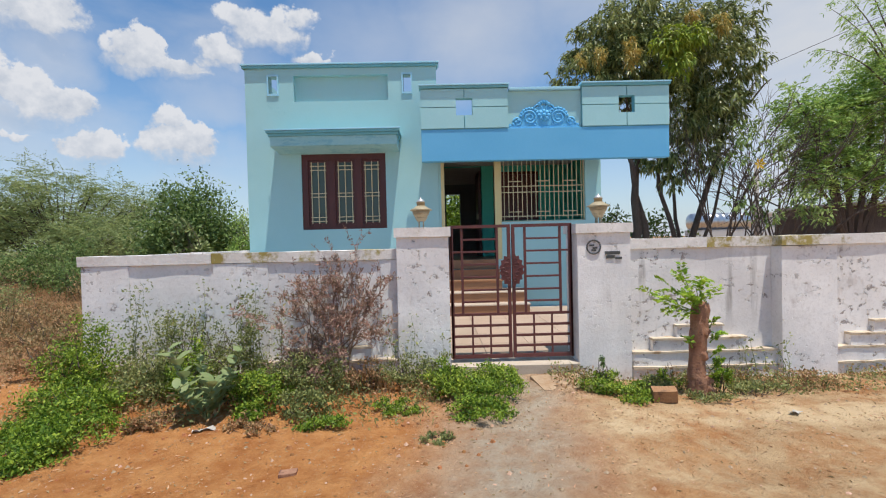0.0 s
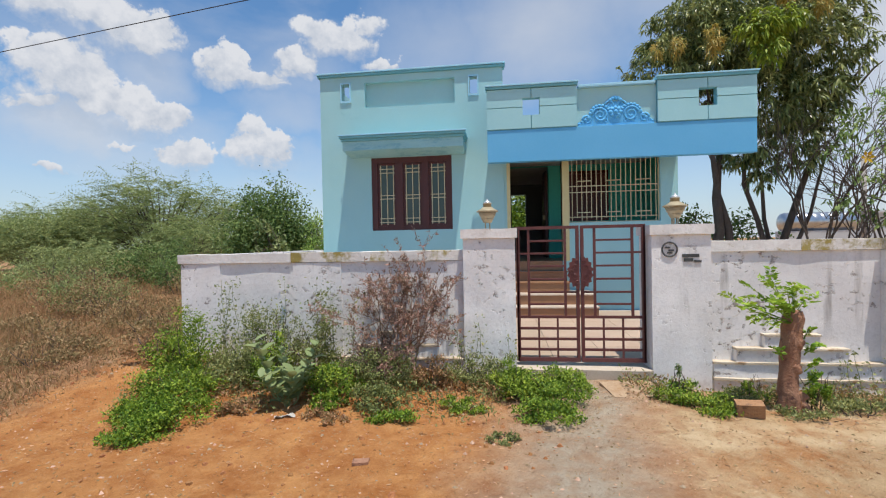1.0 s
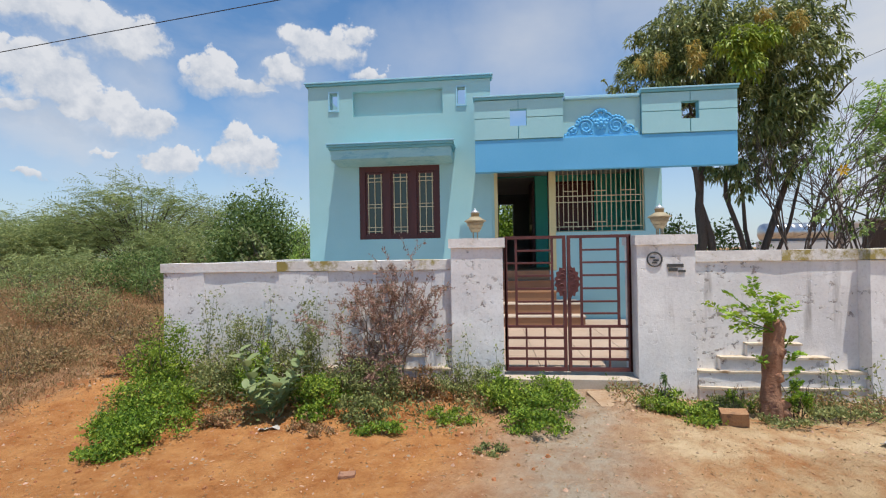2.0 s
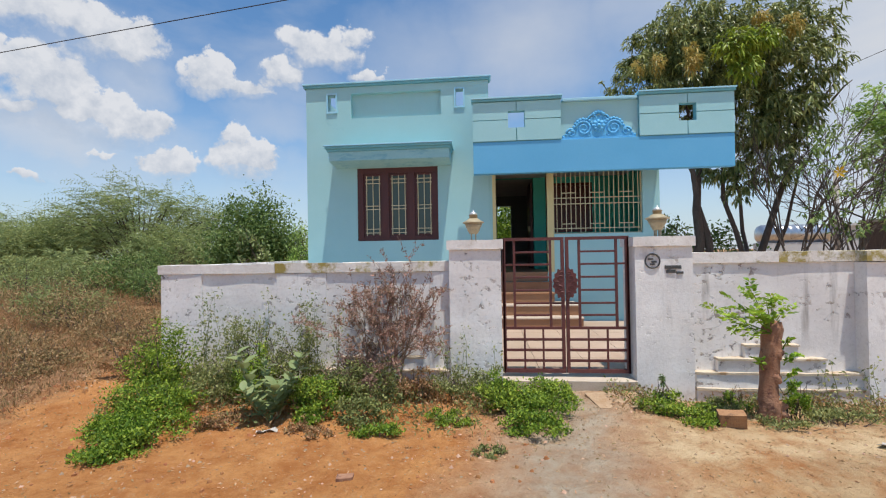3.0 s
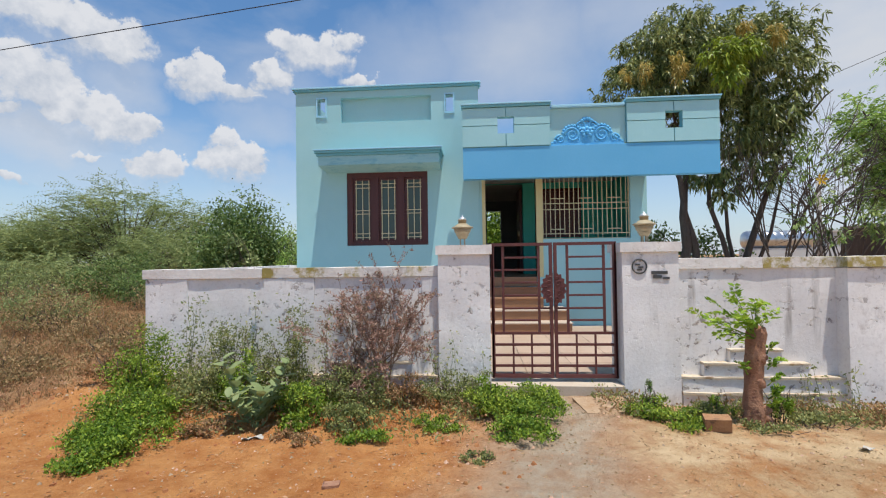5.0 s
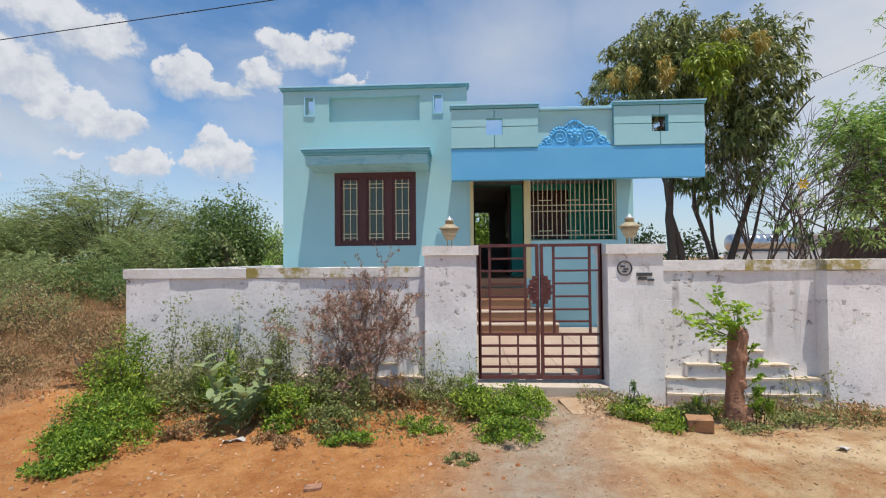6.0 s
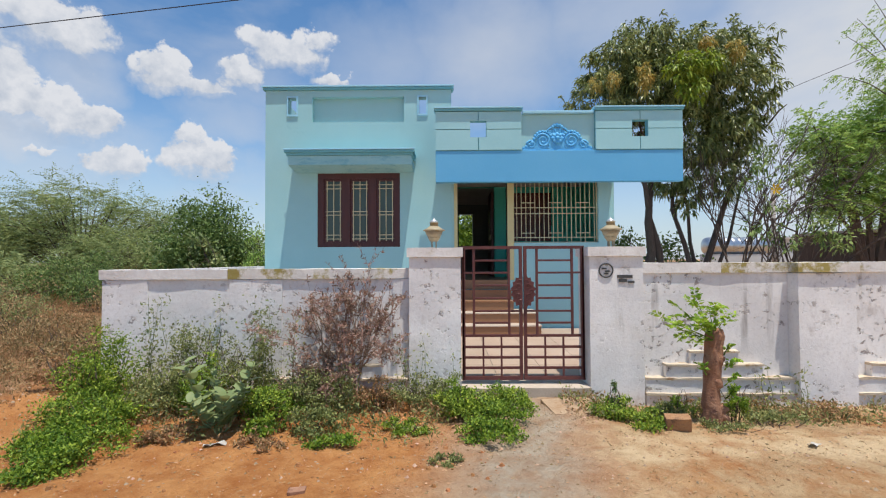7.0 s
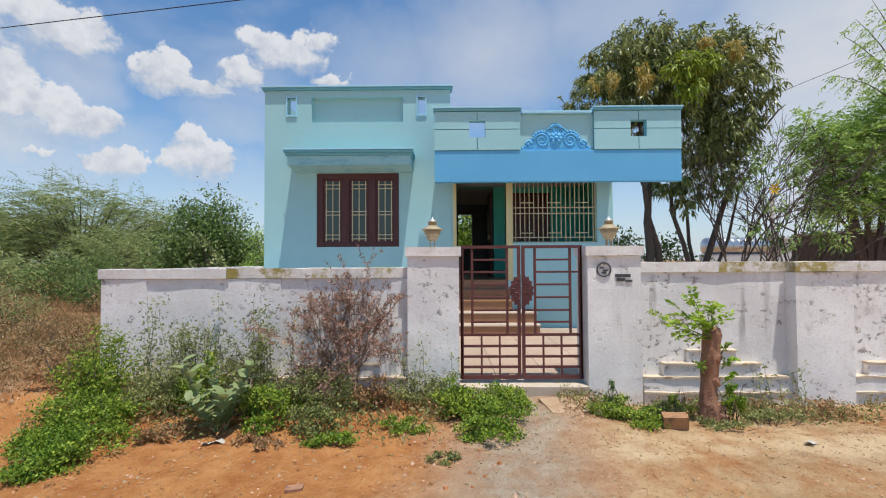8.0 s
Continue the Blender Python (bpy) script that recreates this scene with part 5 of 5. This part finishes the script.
for k, (x, y, w, d, h, n, mat, lf) in enumerate((
        (-6.2, 7.2, 1.8, 1.0, 0.7, 2400, SCRUB, 0.05), (-8.6, 8.6, 2.6, 1.4, 0.9, 3400, SCRUB, 0.055), (-5.2, 6.4, 1.2, 0.8, 0.5, 1600, SCRUB, 0.045), (-11.5, 10.5, 3.4, 1.6, 1.0, 4200, SCRUB, 0.06),
        (-7.4, 11.0, 3.0, 1.4, 1.2, 3600, SCRUB, 0.06), (-15.0, 13.0, 4.0, 2.0, 1.5, 5000, THORN, 0.08), (-10.4, 13.5, 3.0, 1.4, 1.5, 3400, BUSH, 0.10), (-4.5, 5.3, 0.8, 0.5, 0.55, 900, SCRUB, 0.05),
        (-9.6, 9.2, 2.3, 1.2, 1.15, 3600, THORN, 0.06), (-6.0, 5.4, 1.4, 0.8, 0.38, 1500, SCRUB, 0.045), (-7.6, 6.6, 1.6, 1.0, 0.5, 1700, SCRUB, 0.05), (-5.4, 4.5, 1.0, 0.6, 0.25, 900, SCRUB, 0.04), (-13.0, 15.5, 4.0, 1.6, 1.8, 4200, BUSH, 0.11))):
    bush("field_scrub", "dry brown scrub in the open field" if mat == SCRUB else "dull green scrub in the open field", (x, y, ground_height(x, y)), (w, d, h), n, mat, lf, 120 + k, "scrub", 0.4, 0.5, 9)
WEEDS = (
    (-3.38, 4.35, 0.75, 0.6, 0.70, 2600, WEED), (-3.15, 3.95, 0.8, 0.6, 0.36, 2200, WEED), (-2.95, 3.55, 0.85, 0.6, 0.22, 2300, WEED),
    (-2.9, 3.2, 0.6, 0.5, 0.14, 1300, WEED), (-3.25, 3.6, 0.4, 0.45, 0.14, 700, WEED), (-2.75, 4.3, 0.7, 0.5, 0.50, 1500, WEED_DULL),
    (-2.55, 4.65, 0.9, 0.4, 0.80, 1700, WEED_DULL), (-2.35, 4.35, 0.5, 0.5, 0.50, 1200, WEED), (-2.05, 4.6, 0.6, 0.4, 0.66, 1000, WEED_DULL),
    (-1.6, 4.15, 0.55, 0.6, 0.38, 1300, WEED), (-1.55, 3.85, 0.35, 0.35, 0.16, 600, WEED), (-1.2, 4.35, 0.8, 0.5, 0.42, 1500, WEED_DULL),
    (-1.15, 3.9, 0.5, 0.5, 0.22, 800, WEED_DULL), (-0.95, 3.6, 0.45, 0.3, 0.10, 500, WEED), (-0.7, 4.45, 0.5, 0.4, 0.34, 700, STRAW),
    (-0.35, 3.92, 0.36, 0.3, 0.11, 480, WEED), (-0.3, 4.55, 0.6, 0.4, 0.32, 900, WEED_DULL), (0.12, 4.3, 0.5, 0.5, 0.30, 1300, WEED),
    (0.45, 4.25, 0.7, 0.7, 0.26, 2200, WEED), (0.38, 3.75, 0.5, 0.5, 0.16, 1200, WEED), (0.66, 4.5, 0.45, 0.4, 0.20, 900, WEED),
    (0.05, 4.7, 0.5, 0.3, 0.32, 700, WEED_DULL), (0.02, 3.33, 0.25, 0.2, 0.07, 170, WEED_DULL), (1.62, 4.4, 0.5, 0.5, 0.20, 1100, WEED),
    (1.8, 4.15, 0.5, 0.5, 0.15, 900, WEED), (2.1, 4.4, 0.5, 0.4, 0.14, 500, WEED_DULL), (2.35, 4.55, 0.28, 0.2, 0.30, 320, WEED),
    (2.76, 4.35, 0.24, 0.2, 0.40, 300, WEED), (2.6, 4.0, 0.6, 0.35, 0.10, 260, WEED_DULL), (3.1, 4.25, 0.7, 0.5, 0.16, 420, WEED_DULL),
    (3.7, 4.5, 1.2, 0.4, 0.18, 420, STRAW), (-4.0, 4.6, 0.5, 0.4, 0.34, 600, STRAW), (-2.0, 4.15, 0.5, 0.3, 0.30, 600, WEED_DULL),
    (-2.35, 3.75, 0.45, 0.3, 0.12, 380, STRAW), (-1.5, 3.6, 0.4, 0.25, 0.08, 220, STRAW), (1.68, 4.45, 0.12, 0.1, 0.34, 160, BUSH))
for k, (x, y, w, d, h, n, mat) in enumerate(WEEDS):
    bush("weed_clump", "bright green weeds growing along the wall" if mat == WEED else "dusty straggling weeds along the wall", (x, y, ground_height(x, y) - 0.01), (w, d, h), int(n * 2.1), mat, 0.031, 50 + k, "weeds", 0.55, 0.5, 10, 0.24)


def build_stalks():
    """Thin tall weeds that lean on the wall."""
    rng = np.random.default_rng(77)
    for x, y, h, mat in [(rng.uniform(-3.3, -1.6), rng.uniform(4.6, 4.9), rng.uniform(0.6, 1.05), WEED_DULL) for _ in range(26)] + [(rng.uniform(2.9, 3.9), 4.7, rng.uniform(0.25, 0.5), WEED_DULL) for _ in range(7)] + [(rng.uniform(-0.5, 0.2), 4.75, rng.uniform(0.4, 0.7), WEED_DULL) for _ in range(6)]:
        s = thing("tall_weed", "thin tall straggling weed leaning on the wall", "weed", (x, y, ground_height(x, y)), "tall weeds by the wall")
        tip = Vector((rng.normal() * 0.08, 0.05, h))
        bm = bmesh.new()
        limbs(bm, (0, 0, -0.03), [tip], 0.005, rng, 0.06)
        part("stalk", bm, mat, s)
        n = int(70 * h)
        t = rng.uniform(0.2, 1.05, n)
        c = np.array(tip)[None] * t[:, None] + rng.normal(size=(n, 3)) * [0.05, 0.03, 0.02]
        part("foliage", foliage("foliage", c, rand_ways(rng, n, 0.8, 0.3), rng.uniform(0.02, 0.055, n), rng.uniform(0.012, 0.026, n), mat, 0.3, 5), mat, s)


def build_litter():
    """Straw, fallen leaves and pebbles over the bare earth."""
    rng = np.random.default_rng(91)
    n = 6500
    x, y = rng.uniform(-5.5, 5.0, n), 1.6 + 3.3 * rng.random(n) ** 0.7
    z = np.array([ground_height(a, b) for a, b in zip(x, y)]) + 0.006
    w = rand_ways(rng, n, 1.0, 0.0) * [1, 1, 0.15]
    ob = new("fallen_leaves", foliage("fallen_leaves", np.stack([x, y, z], 1), w, rng.uniform(0.012, 0.045, n), rng.uniform(0.004, 0.014, n), LITTER, 0.2, 9))
    tagged(ob, "dry straw and fallen leaves over the earth", "litter", kind="stuff")
    bm_v, bm_f = [], []
    n = 2600
    for k in range(n):
        px, py = rng.uniform(-5, 5), 1.7 + 3.1 * rng.random()
        r = 0.004 + 0.016 * rng.random() ** 4
        pz = ground_height(px, py)
        i = len(bm_v)
        j = rng.uniform(0.6, 1.3, 6) * r
        bm_v += [(px + j[0], py, pz), (px, py + j[1], pz), (px - j[2], py, pz), (px, py - j[3], pz), (px, py, pz + j[4] * 0.8), (px, py, pz - j[5])]
        bm_f += [(i, i + 1, i + 4), (i + 1, i + 2, i + 4), (i + 2, i + 3, i + 4), (i + 3, i, i + 4)]
    tagged(new("pebbles", mesh_of("pebbles", bm_v, bm_f, PEBBLE)), "small pale and reddish pebbles on the earth", "pebbles", kind="stuff")


def build_clods():
    """Clods of dug red earth in front of the weeds."""
    rng = np.random.default_rng(17)
    v, f = [], []
    for k in range(420):
        x = rng.uniform(-4.6, 0.4)
        yy = 4.3 - 2.3 * rng.random() ** 1.6 + 0.1 * rng.normal()
        r = 0.008 + 0.02 * rng.random() ** 3
        z = ground_height(x, yy)
        i = len(v)
        for a in range(6):
            q = r * rng.uniform(0.7, 1.3)
            v.append((x + q * math.cos(a * 1.047), yy + q * math.sin(a * 1.047), z - 0.004))
        for a in range(6):
            q = r * rng.uniform(0.4, 0.8)
            v.append((x + q * math.cos(a * 1.047 + 0.3), yy + q * math.sin(a * 1.047 + 0.3), z + r * rng.uniform(0.4, 0.8)))
        for a in range(6):
            b = (a + 1) % 6
            f.append((i + a, i + b, i + 6 + b, i + 6 + a))
        f.append(tuple(i + 6 + a for a in range(6)))
    tagged(new("earth_clods", mesh_of("earth_clods", v, f, CLOD)), "crumbled clods of red earth before the weeds", "earth", kind="stuff")


def rag(name, label, at, size, seed, mat):
    rng = np.random.default_rng(seed)
    bm = bmesh.new()
    bmesh.ops.create_grid(bm, x_segments=9, y_segments=7, size=0.5, matrix=Matrix.Diagonal((size[0], size[1], 1, 1)))
    for v in bm.verts:
        q = v.co * 11 + Vector((seed, seed, 0))
        v.co.z = max(0.004, 0.012 + size[2] * noise.noise(q) + size[2] * 0.5 * noise.noise(q * 2.3))
        v.co.x += 0.1 * size[0] * noise.noise(q * 1.3)
        v.co.y += 0.2 * size[1] * noise.noise(q * 1.1 + Vector((4, 0, 0)))
    bmesh.ops.solidify(bm, geom=bm.faces[:], thickness=0.004)
    tagged(part(name, bm, mat), label, "rubbish").matrix_basis = pose(*at)


def build_ground_cover():
    """Low creeping weeds, partly dried, between the larger clumps."""
    rng = np.random.default_rng(66)
    for nm, mat, n, label in (("creeping_weeds", WEED_DULL, 9000, "low dusty creeping weeds at the wall's foot"), ("dried_weeds", STRAW, 7000, "low dried brown weeds at the wall's foot")):
        x = np.concatenate([rng.uniform(-3.7, 0.1, n), rng.uniform(1.2, 5.2, n // 2)])
        y = np.concatenate([3.55 + 1.35 * rng.random(n) ** 0.6, 4.15 + 0.75 * rng.random(n // 2) ** 0.7])
        keep = np.array([noise.noise(Vector((a * 1.7, b * 1.7, 4.0 + len(nm)))) > -0.05 for a, b in zip(x, y)])
        x, y = x[keep], y[keep]
        z = np.array([ground_height(a, b) for a, b in zip(x, y)]) + rng.random(len(x)) ** 2 * 0.13
        ob = new(nm, foliage(nm, np.stack([x, y, z], 1), rand_ways(rng, len(x), 0.8, 0.4), rng.uniform(0.02, 0.06, len(x)), rng.uniform(0.006, 0.025, len(x)), mat, 0.3, 12))
        tagged(ob, label, "weeds", kind="stuff")


build_stalks()
build_litter()
build_clods()
build_ground_cover()
build_milkweed((-1.97, 3.86, 0.0))
build_dead_shrub((-0.98, 4.72, 0.0))
build_stump((2.52, 4.25, -0.10))

# ---- small things ----
tagged(part("brick", rough_slab(-0.10, 0.10, -0.05, 0.05, 0, 0.16, 0.03, 0.018), SOIL_BRICK), "worn red brick standing by the stump", "brick").matrix_basis = pose(2.06, 4.0, ground_height(2.06, 4.0) - 0.03, 14, -5, -14)


def build_cable(a, b, sag, label):
    a, b = Vector(a), Vector(b)
    pts = [a.lerp(b, k / 20) + Vector((0, 0, -sag * 4 * (k / 20) * (1 - k / 20))) for k in range(21)]
    tagged(part("overhead_cable", tube(pts, [0.009] * 21, 5), WIRE), label, "cable")


build_cable((-30, 12, 6.07), (14, 5, 6.28), 0.0, "black overhead power cable")
build_cable((6.5, 14, 5.1), (24, 14, 12.2), 0.0, "thin black overhead cable beyond the trees")
tagged(part("stone_slab", rough_slab(-0.26, 0.26, -0.2, 0.2, -0.03, 0.03, 0.05, 0.022), TAN_STONE), "flat tan stone slab before the gate", "stone").matrix_basis = pose(1.27, 4.52, ground_height(1.27, 4.52) - 0.018, 3, 0, 8)
rag("plastic_scrap", "torn dirty white plastic lying under the milkweed", (-1.88, 3.62, ground_height(-1.88, 3.62) - 0.006, 0, 0, 15), (0.17, 0.06, 0.05), 3, RUBBISH)
rag("paper_scrap", "crumpled white paper on the earth", (2.95, 3.62, ground_height(2.95, 3.62) + 0.005, 0, 0, 30), (0.09, 0.07, 0.022), 5, RUBBISH)
rag("plastic_bag", "crumpled white plastic bag in the dry field", (-8.2, 7.0, ground_height(-8.2, 7.0), 0, 0, 10), (0.32, 0.24, 0.07), 8, RUBBISH)
tagged(part("stone", rough_slab(-0.055, 0.055, -0.03, 0.03, 0, 0.022, 0.018, 0.018), STUMP_BARK), "flat dark stone lying on the red earth", "stone").matrix_basis = pose(-0.97, 2.9, ground_height(-0.97, 2.9) - 0.004, 0, 0, 8)

for x, w in ((-2.63, 0.07), (-2.12, 0.04)):
    tagged(part("plaster_chip", rough_slab(-w, w, -0.03, 0.03, 0, 0.022, 0.03, 0.008), WHITEWASH), "broken white plaster chip on the coping", "plaster").matrix_basis = pose(x, 5.04, 1.41, 0, 0, 12)

# ---- yard tiles ----
yard = tagged(part("yard_floor", box(-3.69, 9.0, 5.225, 14.99, -0.1, YARD - 0.012), CONCRETE), "cream tiled front yard inside the gate", "floor", kind="structure")
tile_mesh = bpy.data.meshes.new("tile")
b = box(-0.297, 0.297, -0.297, 0.297, -0.012, 0, 0.002)
b.to_mesh(tile_mesh)
b.free()
tile_mesh.materials.append(TILE)
for i in range(9):
    for j in range(6):
        t = new("tile", tile_mesh)
        t.parent = yard
        t.matrix_basis = Matrix.Translation((-1.5 + 0.6 * i, 5.53 + 0.6 * j, YARD))

# ---- beyond the wall ----
def build_bare_shrub(at, seed):
    rng = np.random.default_rng(seed)
    b = thing("bare_shrub", "bare grey branching shrub behind the wall", "shrub", at)
    bm = bmesh.new()

    def grow(p, way, ln, r, depth):
        q = p + way * ln
        tube([p, p.lerp(q, 0.5) + Vector(rng.normal(size=3)) * ln * 0.05, q], [r, r * 0.85, r * 0.65], 4, bm)
        if depth:
            for _ in range(3):
                grow(p.lerp(q, rng.uniform(0.4, 1)), (way + Vector(rng.normal(size=3)) * 0.35).normalized(), ln * rng.uniform(0.55, 0.8), r * 0.6, depth - 1)

    for _ in range(4):
        grow(Vector((rng.normal() * 0.15, 0, 0)), Vector((0.35 + rng.normal() * 0.25, rng.normal() * 0.2, 1)).normalized(), 2.35, 0.035, 4)
    tagged(part("twig_tangle", bm, BARK, b), kind="stuff")


build_bare_shrub((7.9, 12.2, 0), 3)
build_bare_shrub((9.4, 12.6, 0), 6)


def build_flower(at):
    f = thing("yellow_flower", "large yellow flower on the shrub", "flower", at)
    for k in range(6):
        a = 2 * math.pi * k / 6
        bm = bmesh.new()
        pts = [(0, 0, 0), (0.085 * math.cos(a - 0.4), -0.03, 0.085 * math.sin(a - 0.4)), (0.14 * math.cos(a), -0.05, 0.14 * math.sin(a)), (0.085 * math.cos(a + 0.4), -0.03, 0.085 * math.sin(a + 0.4))]
        v = [bm.verts.new(p) for p in pts]
        bm.faces.new(v)
        bmesh.ops.solidify(bm, geom=bm.faces[:], thickness=0.006)
        part("petal", bm, YELLOW, f)


build_flower((7.18, 9.7, 3.02))


def build_tank(at, length, radius):
    t = thing("water_tank", "grey horizontal water tank on a low stand far behind the wall", "tank", at)
    prof = [(0.3 * radius, 0), (radius * 0.9, 0.08), (radius, 0.2)]
    for k in range(9):
        z = 0.2 + (length - 0.4) * k / 8
        prof += [(radius, z), (radius * 0.95, z + 0.05), (radius, z + 0.1)]
    prof += [(radius * 0.9, length - 0.08 + 0.2), (0.3 * radius, length + 0.2)]
    bm = lathe(prof, 20)
    bmesh.ops.transform(bm, matrix=pose(-length / 2, 0, 1.72 + radius, 0, 90, 0), verts=bm.verts)
    part("drum", bm, METAL_SHEET, t, "", True)
    part("stand", box(-length / 2, length / 2, -0.4, 0.4, 0, 1.77), FAR_WALL, t)


build_tank((16.1, 25, 0), 3.3, 0.5)
far = thing("far_building", "pale low building far behind the trees", "building", (28.2, 34, 0))
part("wall", box(-3.5, 3.5, 0, 4, 0, 3.0), FAR_WALL, far)
part("roof", box(-3.7, 3.7, -0.2, 4.2, 3.0, 3.15), FAR_WALL, far)
for x in (-1.8, 1.2):
    part("window", box(x, x + 0.9, -0.03, 0.05, 1.2, 2.2, 0.01), GLASS, far)
post = thing("utility_pole", "plain grey concrete pole behind the shrubs", "pole", (14.7, 20, 0))
part("shaft", lathe([(0.11, 0), (0.09, 4.6)], 10), CONCRETE, post, "", True)
for x, y, h in ((-30, 12.1, 1.38), (14, 5.1, 1.42), (24, 14.1, 2.7)):
    p = copy_thing(post, pose(x, y, 0))
    p.scale = (1, 1, h)

hut = thing("field_hut", "low dark hut under the thorn tree", "hut", (-15.9, 20.5, 0))
part("wall", box(-1.0, 1.0, 0, 1.6, -0.1, 1.9), BARK, hut)
part("roof", box(-1.25, 1.25, -0.3, 1.9, 1.9, 2.05, 0.02), CONCRETE, hut, "flat grey roof")
shed = thing("brick_shed", "dull brown unplastered shed beyond the wall", "shed", (14.3, 13.9, 0))
part("wall", box(-1.4, 2.5, 0, 2.5, -0.1, 2.3), BARK, shed)
part("roof", box(-1.5, 2.6, -0.15, 2.6, 2.3, 2.4, 0.01), CONCRETE, shed)
